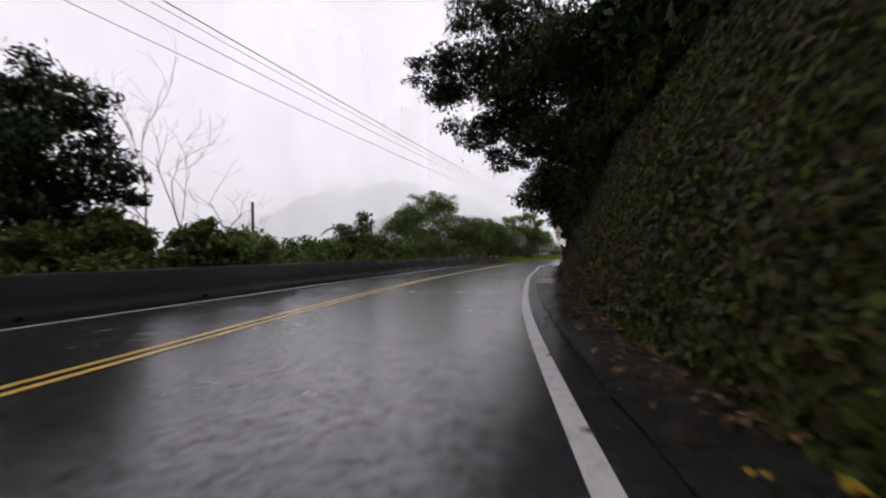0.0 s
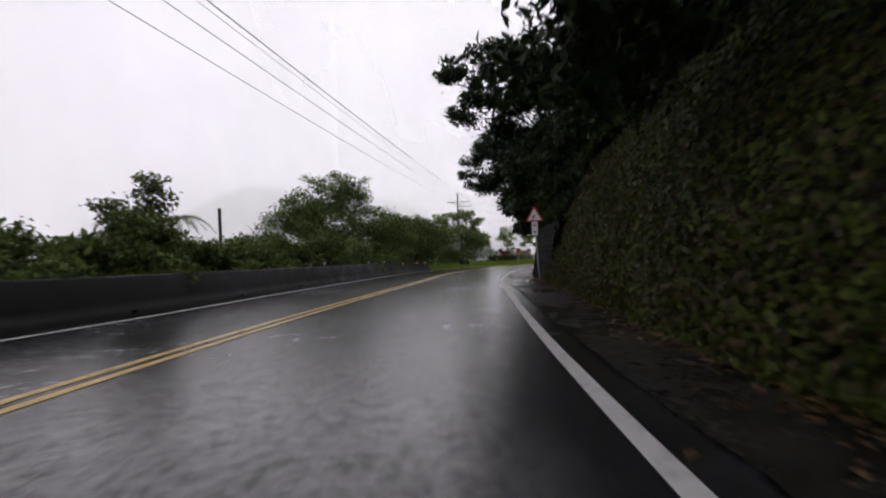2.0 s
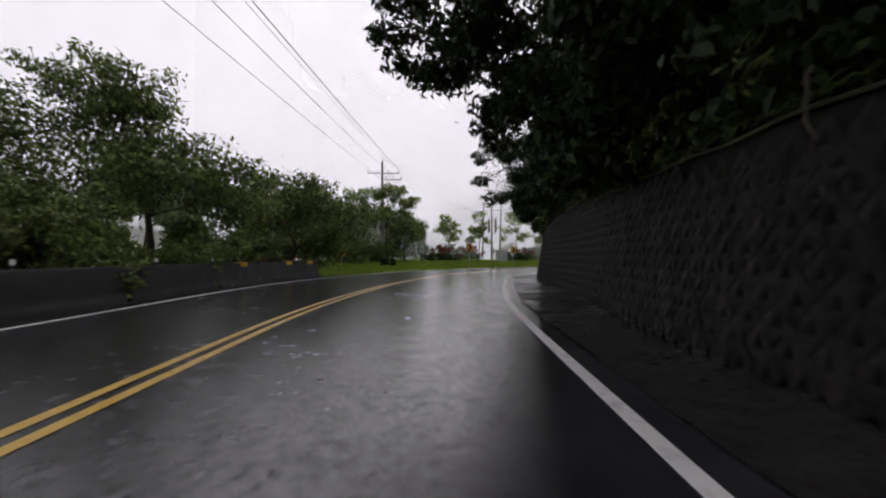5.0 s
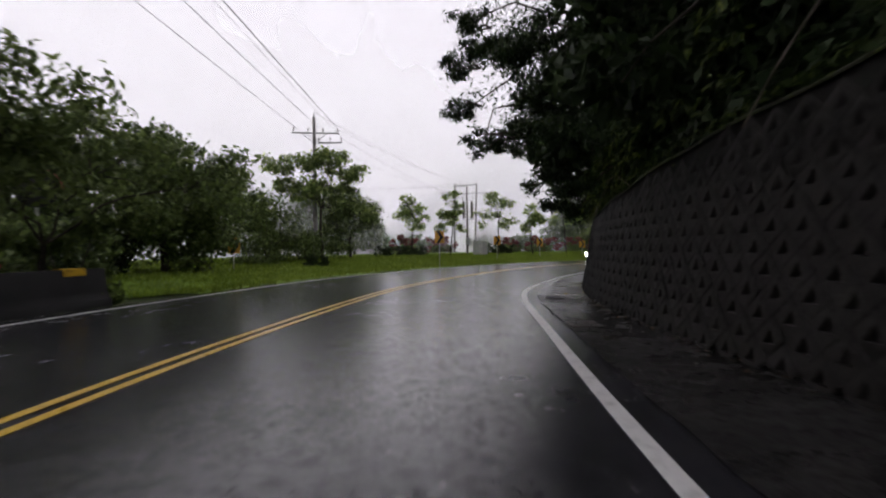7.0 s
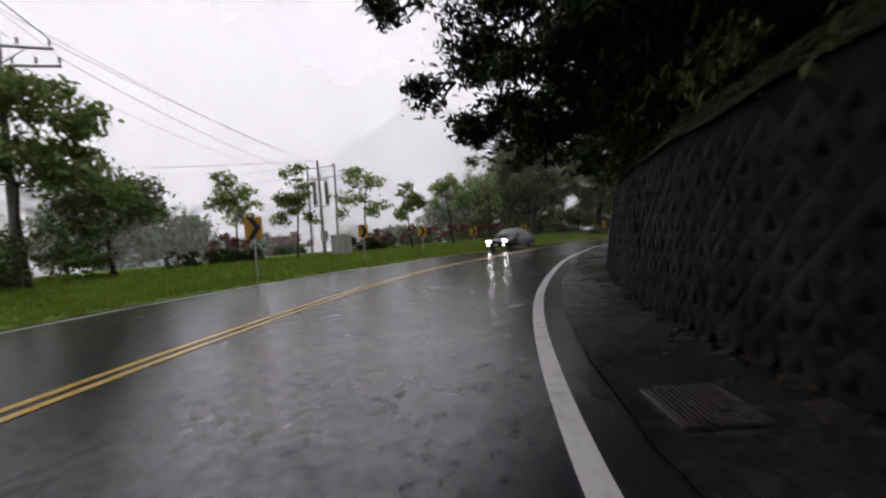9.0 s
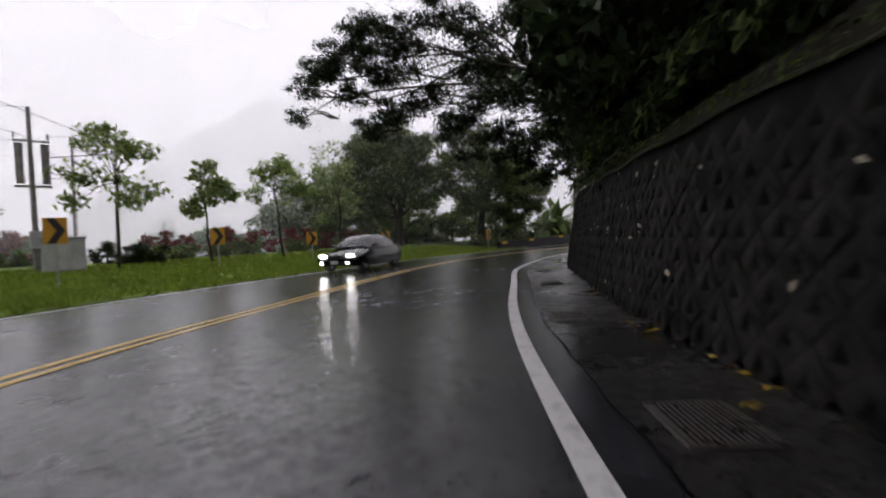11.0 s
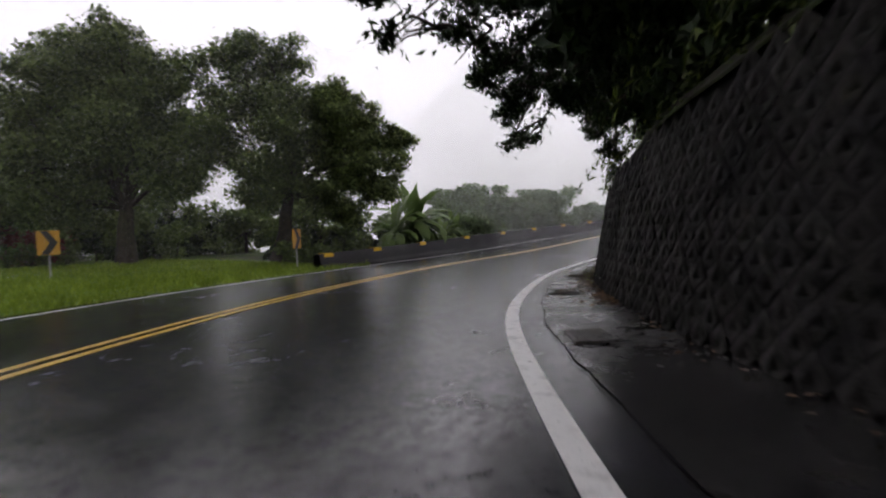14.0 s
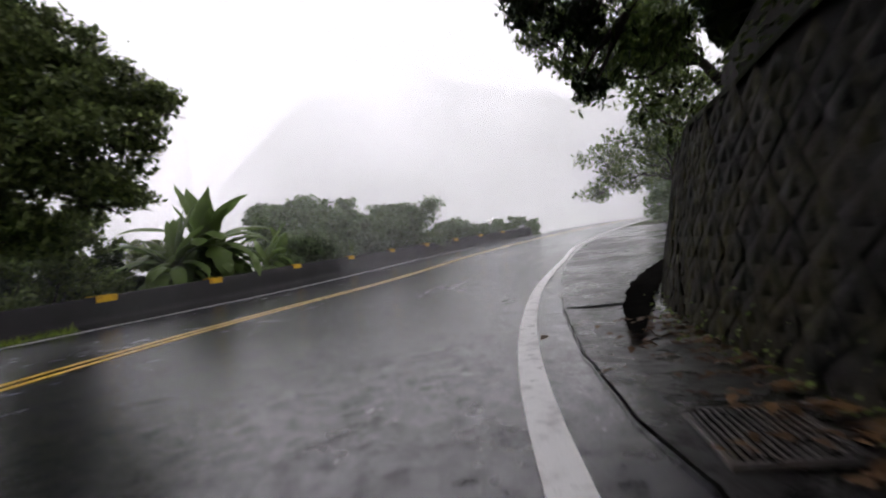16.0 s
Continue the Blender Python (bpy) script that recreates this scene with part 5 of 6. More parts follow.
for i in range(14):
    bm.faces.new((v0[i], v0[i + 1], v1[i + 1], v1[i]))
hood = part("hood", bm, SIGN_RED, mir, "red curved hood")
so = hood.modifiers.new("thick", "SOLIDIFY")
so.thickness = 0.01

# ---- utility poles and wires ----
def pole(name, x, y, z, h, label, r=0.16, lean=(0, 0)):
    p = anchor(name, x, y, z, 0, label, "utility pole", "utility poles")
    part("shaft", rod(bmesh.new(), (0, 0, -0.4), (lean[0], lean[1], h), r, r * 0.62, 14), POLE_CONC, p)
    return p


def insulator(x, y, z, parent):
    bm = rod(bmesh.new(), (x, y, z), (x, y, z + 0.3), 0.025, 0.025, 8)
    for k in range(3):
        rod(bm, (x, y, z + 0.1 + 0.07 * k), (x, y, z + 0.13 + 0.07 * k), 0.07, 0.04, 10)
    part("insulator", bm, POLE_CONC, parent)


def crossarm(a, b, parent, n=3):
    part("crossarm", rod(bmesh.new(), a, b, 0.06, 0.06, 6), STEEL, parent, "horizontal steel arm")
    for t in np.linspace(0.04, 0.96, n):
        insulator(*[a[i] + (b[i] - a[i]) * t + (0.06 if i == 2 else 0) for i in range(3)], parent)


P1 = (14.6, 92.8)
p1 = pole("utility_pole", P1[0], P1[1], 0.3, 10.1, "grey concrete utility pole with steel crossarms", 0.17)
crossarm((-1.5, 0.25, 9.0), (1.7, -0.3, 9.0), p1, 4)
crossarm((0.3, 0.3, 8.4), (1.9, -0.2, 8.4), p1, 3)
part("brace", rod(bmesh.new(), (-0.9, 0.15, 9.0), (0, 0, 8.3), 0.03, 0.03, 6), STEEL, p1)
part("brace", rod(bmesh.new(), (0.9, -0.15, 9.0), (0, 0, 8.3), 0.03, 0.03, 6), STEEL, p1)
insulator(0, 0, 10.1, p1)
h1 = pole("utility_pole", 37.3, 126.7, 0.0, 10.3, "leaning grey pole of a twin-pole power frame", 0.17, (0.2, 0))
h2 = pole("utility_pole", 39.4, 124.1, 0.0, 10.3, "leaning grey pole of a twin-pole power frame", 0.17, (0.35, 0))
fr = anchor("pole_frame", 38.3, 125.5, 8.0, 0, "steel crossbars joining a twin-pole power frame", "pole frame")
crossarm((-1.0, 1.4, 2.1), (1.4, -1.55, 2.1), fr, 2)
crossarm((-2.0, 2.6, 0.9), (2.4, -2.75, 0.9), fr, 3)
tp = pole("utility_pole", 31.3, 106.4, 0.4, 7.2, "dark utility pole carrying two slim transformer cylinders", 0.13)
for dx in (-0.42, 0.5):
    bm = rod(bmesh.new(), (dx, -0.1, 3.9), (dx, -0.1, 5.6), 0.15, 0.15, 14)
    part("transformer", bm, POLE_CONC, tp, "slim grey upright cylinder")
crossarm((-0.6, 0, 5.75), (0.7, 0, 5.75), tp, 2)
crossarm((-0.6, 0, 3.8), (0.7, 0, 3.8), tp, 0)
part("meter_box", box(bmesh.new(), 0.5, 0.3, 0.75, Matrix.Translation((0, -0.22, 1.5)), 0.02), CABINET, tp, "pale metal box on the pole")
cab = anchor("power_cabinet", 31.8, 104.2, 0.45, 25, "pale grey roadside power cabinet on grass", "cabinet")
cb = part("body", box(bmesh.new(), 1.3, 0.8, 1.35, Matrix.Translation((0, 0, 0.72)), 0.02), CABINET, cab)
for dx in (-0.33, 0.33):
    d = part("door", box(bmesh.new(), 0.6, 0.02, 1.2, Matrix.Translation((dx, -0.412, 0.72)), 0.006), CABINET, cab)
    part("handle", box(bmesh.new(), 0.03, 0.03, 0.14, Matrix.Translation((dx * 0.25, -0.435, 0.75)), 0.005), STEEL, d)
part("cap", box(bmesh.new(), 1.42, 0.92, 0.06, Matrix.Translation((0, 0, 1.43)), 0.015), CABINET, cab)


def wire(name, a, b, sag, r, label):
    t = np.linspace(0, 1, 40)[:, None]
    p = np.array(a) * (1 - t) + np.array(b) * t
    p[:, 2] -= 4 * sag * (t * (1 - t))[:, 0]
    v, f = tube(p, np.full(40, r), 5)
    tagged(raw(name, v, f, WIRE), label, "wire", "overhead wires")


FAR_POLE = (-20.4, -14.0)
fp = pole("utility_pole", FAR_POLE[0], FAR_POLE[1], -2.5, 13.2, "grey concrete utility pole with a steel crossarm", 0.18)
crossarm((-1.5, 0.4, 12.0), (1.7, -0.4, 12.0), fp, 4)
for dx, dy, z0, z1, r in ((-1.2, 0.25, 9.65, 9.9, 0.014), (0.35, 0.0, 9.65, 9.9, 0.014), (1.6, -0.25, 9.65, 9.9, 0.02), (1.8, -0.2, 9.1, 9.6, 0.009)):
    wire("overhead_wire", (P1[0] + dx, P1[1] + dy, z0), (FAR_POLE[0] + dx, FAR_POLE[1] + dy, z1), 0.7, r, "thin dark overhead power wire between poles")
for dx, z0, q in ((-1.4, 9.65, (36.4, 127.9, 9.2)), (1.6, 9.65, (40.4, 122.9, 9.2)), (0.0, 10.75, (38.3, 125.5, 10.4)), (1.8, 9.1, (31.3, 106.4, 6.3))):
    wire("overhead_wire", (P1[0] + dx, P1[1], z0), q, 0.5, 0.012, "thin dark overhead power wire between poles")
for q, w in (((36.4, 127.9, 9.2), (-20, 165, 10)), ((38.3, 125.5, 10.4), (-18, 168, 11)), ((31.3, 106.4, 7.6), (-12, 112, 8.5))):
    wire("overhead_wire", q, w, 0.8, 0.012, "thin dark overhead power wire")

# tree ferns among the bushes
def tree_fern(x, y, z, h, n, seed):
    rs = np.random.RandomState(seed)
    t = anchor("tree_fern", x, y, z, 0, "tree fern with arching feathery fronds behind a barrier", "tree fern", "tree ferns")
    v, f = tube([(0, 0, -0.3), (0.05, 0, h * 0.5), (0, 0.05, h)], [0.14, 0.11, 0.1], 8)
    raw("trunk", v, f, BARK, t, "", True)
    for k in range(n):
        a = 2 * math.pi * k / n + rs.uniform(-0.2, 0.2)
        L, up = rs.uniform(1.7, 2.4), rs.uniform(0.5, 0.9)
        s = np.linspace(0, 1, 34)[:, None]
        mid = np.array([math.cos(a), math.sin(a), 0]) * L * s + np.array([0, 0, 1.0]) * (h + L * (up * s - (up + 0.25) * s**2))
        side = np.array([-math.sin(a), math.cos(a), -0.25])
        w = 0.34 * np.sin(np.pi * np.clip(s * 0.9 + 0.08, 0, 1))
        vs_, fs_ = [], []
        for i in range(1, 34):
            for sg in (-1, 1):
                b0, tip = mid[i], mid[i] + side * sg * w[i] + np.array([math.cos(a), math.sin(a), -0.3]) * 0.1
                e = (mid[i] - mid[i - 1]) * 0.42
                j = len(vs_)
                vs_ += [b0 - e, b0 + e, tip + e * 0.2, tip - e * 0.2]
                fs_.append((j, j + 1, j + 2, j + 3))
        raw("frond", vs_, fs_, LEAF_BUSH, t)


tree_fern(-9.4, 49.4, -0.9, 4.5, 11, 71)
tree_fern(-7.2, 40.0, -0.9, 3.2, 10, 72)

# wooden posts and dead trees among the bushes
for x, y, h, lx in ((-6.3, 48.2, 4.9, -0.12), (-12.0, 33.5, 5.4, 0.05)):
    p = anchor("wooden_post", x, y, -0.7, 0, "dark weathered wooden post standing in bushes", "post", "wooden posts")
    part("shaft", rod(bmesh.new(), (0, 0, -0.3), (lx, 0, h), 0.1, 0.085, 9), BARK, p)


def dead_tree(x, y, z, h, seed):
    rs = np.random.RandomState(seed)
    t = anchor("dead_tree", x, y, z, 0, "bare pale dead tree with forked branches", "tree", "dead trees")
    wood = []

    def grow(p, d, L, r, depth):
        n = 5
        pts = [p]
        for i in range(n):
            d = d + rs.normal(0, 0.12, 3)
            d = d / np.linalg.norm(d)
            pts.append(pts[-1] + d * L / n)
        wood.append(tube(pts, np.linspace(r, r * 0.55, n + 1), 6))
        if depth:
            for _ in range(3):
                e = d + rs.normal(0, 0.55, 3)
                e[2] = abs(e[2]) * 0.8 + 0.25
                grow(pts[-1 - rs.randint(0, 2)], e / np.linalg.norm(e), L * rs.uniform(0.5, 0.75), r * 0.5, depth - 1)
    grow(np.array([0, 0, -0.3]), np.array([0.03, 0.0, 1.0]), h * 0.42, 0.055, 4)
    v, f = join(wood)
    raw("trunk", v, f, DEADWOOD, t, "", True)


dead_tree(-12.4, 22.0, -0.5, 10.6, 3)
dead_tree(-11.2, 27.0, -0.5, 7.4, 8)
dead_tree(-11.6, 24.0, -0.5, 9.6, 5)
dead_tree(-10.2, 31.0, -0.5, 5.2, 11)

# ---- barrier markers and reflectors ----
def on_line(q, s):
    a = np.concatenate([[0], np.cumsum(np.linalg.norm(np.diff(q, axis=0), axis=1))])
    x, y = np.interp(s, a, q[:, 0]), np.interp(s, a, q[:, 1])
    u, v = np.interp(s + 0.3, a, q[:, 0]) - np.interp(s - 0.3, a, q[:, 0]), np.interp(s + 0.3, a, q[:, 1]) - np.interp(s - 0.3, a, q[:, 1])
    return x, y, math.degrees(math.atan2(v, u)), a[-1]


def marker(q, s, tall=1.0):
    x, y, az, _ = on_line(q, s)
    m = anchor("barrier_marker", x, y, float(rise(x, y)), az, "chipped yellow painted marker block on a concrete barrier", "marker", "barrier markers")
    bm = bmesh.new()
    box(bm, 0.62, 0.25, 0.02, Matrix.Translation((0, 0.27, 0.852 - 0.84 * (1 - tall))), 0.004)
    box(bm, 0.62, 0.016, 0.15, pose(0, 0.146, 0.765 - 0.84 * (1 - tall), 5), 0.004)
    part("block", bm, MARK_YELLOW, m)


L2 = on_line(BAR2, 0)[3]
for m_s in [0.6, 4.2, 8.4, 13.6] + [18.7 + 5.0 * k for k in range(6)]:
    if m_s < L2:
        marker(BAR2, m_s, float(np.interp(m_s, [0, 13], [0.66, 1.0])))
L1 = on_line(BAR1, 0)[3]
for back in (0.9, 3.3, 8.0):
    marker(BAR1, L1 - back)
for back, c in ((27.5, 0), (19.0, 0), (14.0, 0), (10.5, 0), (6.0, 0), (2.6, 0)):
    x, y, az, _ = on_line(BAR1, L1 - back)
    m = anchor("reflector_post", x, y, 0.83, az, "small white and red reflector on a barrier top", "reflector", "barrier reflectors")
    part("stem", rod(bmesh.new(), (0, 0.27, 0), (0, 0.27, 0.1), 0.012, 0.012, 6), STEEL, m)
    part("lens", box(bmesh.new(), 0.03, 0.09, 0.1, Matrix.Translation((0, 0.27, 0.14)), 0.008), SIGN_WHITE if back > 9 else SIGN_RED, m)
# weep holes along the foot of the barrier
bm = bmesh.new()
for s in np.arange(3, L1 - 1, 5.2):
    x, y, az, _ = on_line(BAR1, s)
    box(bm, 0.16, 0.05, 0.08, pose(x, y, 0.06, 0, 0, az))
weep = part("drain_holes", bm, CRACK, None)
tagged(weep, "dark drain openings along a barrier's foot", "drain hole", kind="stuff")

# ---- drain grates ----
def grate_master():
    g = anchor("drain_grate", 0, 0, 0, 0, "rusty iron bar grate set in a wet concrete apron", "drain grate", "drain grates")
    bm = bmesh.new()
    for sx, sy, w, d in ((0, 0.212, 0.66, 0.022), (0, -0.212, 0.66, 0.022), (0.32, 0, 0.02, 0.402), (-0.32, 0, 0.02, 0.402)):
        box(bm, w, d, 0.024, Matrix.Translation((sx, sy, 0.008)), 0.003)
    part("frame", bm, IRON, g)
    # Thin black plate: the pit's shade is given by its colour.
    part("pit", box(bmesh.new(), 0.62, 0.402, 0.006, Matrix.Translation((0, 0, -0.004))), CRACK, g, "black plate standing in for the shaded pit below the bars")
    for k in range(13):
        part("bar", box(bmesh.new(), 0.62, 0.012, 0.012, Matrix.Translation((0, -0.186 + 0.031 * k, 0.014)), 0.002), IRON, g)
    return g


def apron_turn(x, y):
    j = int(np.argmin(((BASE - (x, y)) ** 2).sum(1)))
    j = min(max(j, 2), len(BASE) - 3)
    d = BASE[j + 2] - BASE[j - 2]
    return math.degrees(math.atan2(d[1], d[0]))


gm = grate_master()
spots = [(1.82, 6.88), (2.8, 12.8), (7.27, 34.45), (12.75, 54.3), (15.86, 62.4), (17.7, 66.4), (19.95, 69.8), (29.2, 78.98), (32.05, 81.35), (35.76, 83.82), (38.75, 85.85), (42.58, 88.07), (49.05, 90.2)]
gm.matrix_world = pose(*spots[0], 0.006, 0, 0, apron_turn(*spots[0]))
for x, y in spots[1:]:
    copy_thing(gm, pose(x, y, 0.006, 0, 0, apron_turn(x, y)))

copy_thing(gm, pose(45.62, 89.3, 0.008, 0, 0, apron_turn(45.62, 89.3)) @ Matrix.Diagonal((0.85, 0.75, 1.0, 1.0)))
copy_thing(gm, pose(51.98, 90.47, 0.009, 0, 0, apron_turn(51.98, 90.47) - 4) @ Matrix.Diagonal((0.75, 0.82, 1.0, 1.0)))

# open gutter past the wall's corner: a flat black strip stands for its shaded depth
a = catmull([(53.68, 90.48), (54.3, 90.36), (55.2, 90.14), (56.4, 89.82), (57.8, 89.42), (59.9, 88.72), (62.0, 87.95)], 0.2)
w = np.interp(np.linspace(0, 1, len(a)), [0, 0.1, 0.4, 1], [0.05, 0.15, 0.27, 0.3]) * (1 + 0.07 * np.sin(np.arange(len(a)) * 1.1) + 0.05 * np.sin(np.arange(len(a)) * 2.7))
na = normals(a)
gut = strip([np.column_stack([a - na * (0.9 * w)[:, None], np.full(len(a), 0.05)]), np.column_stack([a + na * (0.5 * w)[:, None], np.full(len(a), 0.046)])], "open_gutter", CRACK)
tagged(gut, "flat black ragged strip standing in for a broken gutter's shaded opening", "gutter", kind="structure")
# ---- banana plants ----
def banana_plant(x, y, z, h, n, seed):
    rs = np.random.RandomState(seed)
    b = anchor("banana_plant", x, y, z, 0, "banana plant with broad torn green leaves", "banana plant", "banana plants")
    for k in range(3):
        dx, dy = rs.uniform(-0.5, 0.5, 2)
        v, f = tube([(dx, dy, -0.2), (dx * 1.05, dy, h * 0.25), (dx * 1.2, dy * 1.2, h * 0.5)], [0.13, 0.1, 0.06], 8)
        raw("stem", v, f, LEAF_MID, b, "", True)
    for k in range(n):
        az, L = rs.uniform(0, 2 * np.pi), h * rs.uniform(0.48, 0.75)
        st = h * rs.uniform(0.35, 0.55)
        el = rs.uniform(-0.1, 1.05) if k % 6 else rs.uniform(1.1, 1.5)
        m = 10
        t = np.linspace(0, 1, m)
        e = el - (0.35 + 1.3 * (1.5 - el)) * t**1.4
        dr, dz = np.cumsum(np.cos(e)) * L / m, np.cumsum(np.sin(e)) * L / m
        px, py, pz = np.cos(az) * dr, np.sin(az) * dr, st + dz
        wd = 0.24 * h / 3.5 * np.sin(np.pi * np.clip(t * 0.97 + 0.04, 0, 1)) ** 0.55 * rs.uniform(0.8, 1.2) * (1 + 0.18 * rs.normal(0, 1, m))
        sx, sy = -np.sin(az), np.cos(az)
        mid = np.stack([px, py, pz], 1)
        lft = np.stack([px + sx * wd, py + sy * wd, pz - 0.35 * wd], 1)
        rgt = np.stack([px - sx * wd, py - sy * wd, pz - 0.35 * wd], 1)
        strip([lft, mid, rgt], "leaf", BANANA, b)


for k, (x, y, h, n) in enumerate(((67.9, 102.5, 4.3, 50), (66.5, 102.7, 3.3, 34), (69.3, 102.6, 3.2, 30), (72.2, 102.3, 2.9, 20), (73.6, 102.2, 2.6, 18), (75.2, 102.6, 2.3, 16), (77.0, 102.2, 2.4, 16), (79.2, 101.6, 2.1, 14), (81.0, 101.2, 2.0, 14))):
    banana_plant(x, y, float(rise(x, y)) - 0.4, h, n, 300 + k)

# ---- car, lamps on ----
GLASS = plain("dark_wet_car_glass", (0.012, 0.013, 0.015), 0.06)
CARPAINT = plain("black_wet_car_paint", (0.012, 0.012, 0.014), 0.12)
TYRE = plain("tyre_rubber", (0.012, 0.012, 0.012), 0.7)
CHROME = plain("bright_trim", (0.5, 0.5, 0.5), 0.2, 1.0)
LAMP, ln, ll, lp = mat("lit_headlamp")
lp.inputs["Base Color"].default_value = (0.8, 0.8, 0.8, 1)
lp.inputs["Emission Color"].default_value = (1.0, 0.97, 0.9, 1)
lp.inputs["Emission Strength"].default_value = 26.0
car = anchor("car", 39.2, 94.1, 0.02, 23.0, "dark wet four-door saloon car with its headlamps lit", "car")


def body_section(x):
    """Half width, sill, waist and top of the body at x; the nose is at -2.2."""
    hw = 0.86 * (1 - 0.16 * abs(x / 2.25) ** 5)
    low = 0.2 + 0.08 * (abs(x) / 2.25) ** 6
    top = np.interp(x, [-2.25, -2.15, -1.9, -1.0, -0.8, 0.9, 1.45, 2.1, 2.25], [0.52, 0.6, 0.7, 0.86, 0.91, 0.95, 1.0, 0.98, 0.72])
    return hw, low, top


xs = np.concatenate([np.linspace(-2.25, -1.9, 5), np.linspace(-1.7, 1.9, 19), np.linspace(2.0, 2.25, 5)])
rows = []
for x in xs:
    hw, lo, tp_ = body_section(x)
    prof = [(-0.9, lo), (-1.0, lo + 0.14), (-1.02, lo + 0.3), (-0.98, tp_ - 0.12), (-0.86, tp_ - 0.02), (-0.4, tp_ + 0.02), (0.4, tp_ + 0.02), (0.86, tp_ - 0.02), (0.98, tp_ - 0.12), (1.02, lo + 0.3), (1.0, lo + 0.14), (0.9, lo)]
    rows.append([(x, a * hw, z) for a, z in prof])
body = strip(np.array(rows), "body", CARPAINT, car)
for end in (0, -1):
    r = np.array(rows[end])
    cv = np.vstack([r, r.mean(0)])
    raw("bumper", cv, [(i, i + 1, len(r)) for i in range(len(r) - 1)] + [(len(r) - 1, 0, len(r))], CARPAINT, car, "", True)
rows = []
for x, z, w in zip((-0.9, -0.5, -0.05, 0.4, 0.9, 1.25, 1.6), (0.93, 1.2, 1.39, 1.43, 1.38, 1.22, 0.99), (0.8, 0.72, 0.62, 0.61, 0.61, 0.67, 0.74)):
    rows.append([(x, -0.82, 0.9), (x, -w - 0.02, z - 0.06), (x, -w * 0.85, z), (x, 0, z + 0.02), (x, w * 0.85, z), (x, w + 0.02, z - 0.06), (x, 0.82, 0.9)])
strip(np.array(rows), "cabin", CARPAINT, car)
for sgn in (-1, 1):
    for a, b, c, d in ((-0.62, 0.28, -0.12, 0.26), (0.36, 1.22, 0.34, 0.9)):
        q = [(a, sgn * 0.832, 0.98), (b, sgn * 0.832, 0.98), (d, sgn * 0.675, 1.31), (c, sgn * 0.675, 1.31)]
        raw("side_window", q, [(0, 1, 2, 3)], GLASS, car, "dark side window")
raw("windscreen", [(-0.88, -0.66, 0.965), (-0.88, 0.66, 0.965), (-0.12, 0.54, 1.375), (-0.12, -0.54, 1.375)], [(0, 1, 2, 3)], GLASS, car, "rain-wet windscreen")
raw("rear_window", [(1.58, -0.6, 1.03), (1.58, 0.6, 1.03), (0.95, 0.52, 1.385), (0.95, -0.52, 1.385)], [(0, 1, 2, 3)], GLASS, car)
for x in (-1.35, 1.3):
    for sgn in (-1, 1):
        ang = np.linspace(0, 2 * np.pi, 24, endpoint=False)
        prof = [(0.19, 0.1), (0.29, 0.1), (0.315, 0.06), (0.315, -0.06), (0.29, -0.1), (0.19, -0.1)]
        rr = [np.stack([x + r * np.cos(np.append(ang, 0)), np.full(25, sgn * 0.74 + o), 0.315 + r * np.sin(np.append(ang, 0))], 1) for r, o in prof]
        wheel = strip(rr, "wheel", TYRE, car)
        bm = bmesh.new()
        bmesh.ops.create_cone(bm, cap_ends=True, segments=20, radius1=0.2, radius2=0.2, depth=0.12, matrix=pose(x, sgn * 0.755, 0.315, 90))
        part("rim", bm, STEEL, wheel, "grey wheel rim")
for sgn in (-1, 1):
    bm = bmesh.new()
    bmesh.ops.create_uvsphere(bm, u_segments=16, v_segments=8, radius=1.0, matrix=pose(-2.1, sgn * 0.58, 0.64, 0, 12, sgn * 18) @ Matrix.Diagonal((0.13, 0.16, 0.055, 1)))
    part("headlamp", bm, LAMP, car, "lit headlamp")
    bm = bmesh.new()
    bmesh.ops.create_uvsphere(bm, u_segments=12, v_segments=8, radius=1.0, matrix=pose(-2.19, sgn * 0.55, 0.38) @ Matrix.Diagonal((0.07, 0.14, 0.07, 1)))
    part("fog_lamp", bm, LAMP, car, "lit lower lamp")
    part("door_mirror", box(bmesh.new(), 0.12, 0.2, 0.12, pose(-0.62, sgn * 0.95, 1.0), 0.03), CARPAINT, car)
    part("trim", box(bmesh.new(), 2.1, 0.012, 0.02, pose(0.35, sgn * 0.838, 0.965), 0.003), CHROME, car, "thin bright window trim")
    for x in (-0.25, 0.75):
        part("door_handle", box(bmesh.new(), 0.16, 0.03, 0.03, pose(x + 0.35, sgn * 0.885, 0.84), 0.008), CARPAINT, car)
part("grille", box(bmesh.new(), 0.05, 0.6, 0.12, pose(-2.235, 0, 0.6), 0.02), SIGN_BLACK, car, "black slatted grille")
part("number_plate", box(bmesh.new(), 0.012, 0.3, 0.13, pose(-2.27, 0, 0.4), 0.004), CABINET, car, "plain pale number plate")

car.matrix_world = car.matrix_world @ Matrix.Scale(0.93, 4)

# ---- fallen leaves and litter ----
def scatter(name, pts, size, material, label, seed, category="leaves"):
    r = np.random.RandomState(seed)
    n = len(pts)
    up = np.tile((0, 0, 1.0), (n, 1))
    v, f = leaf_mesh(pts, up, size, r, 0.0, 0.55, 0.18)
    return tagged(raw(name, v, f, material), label, category, kind="stuff")


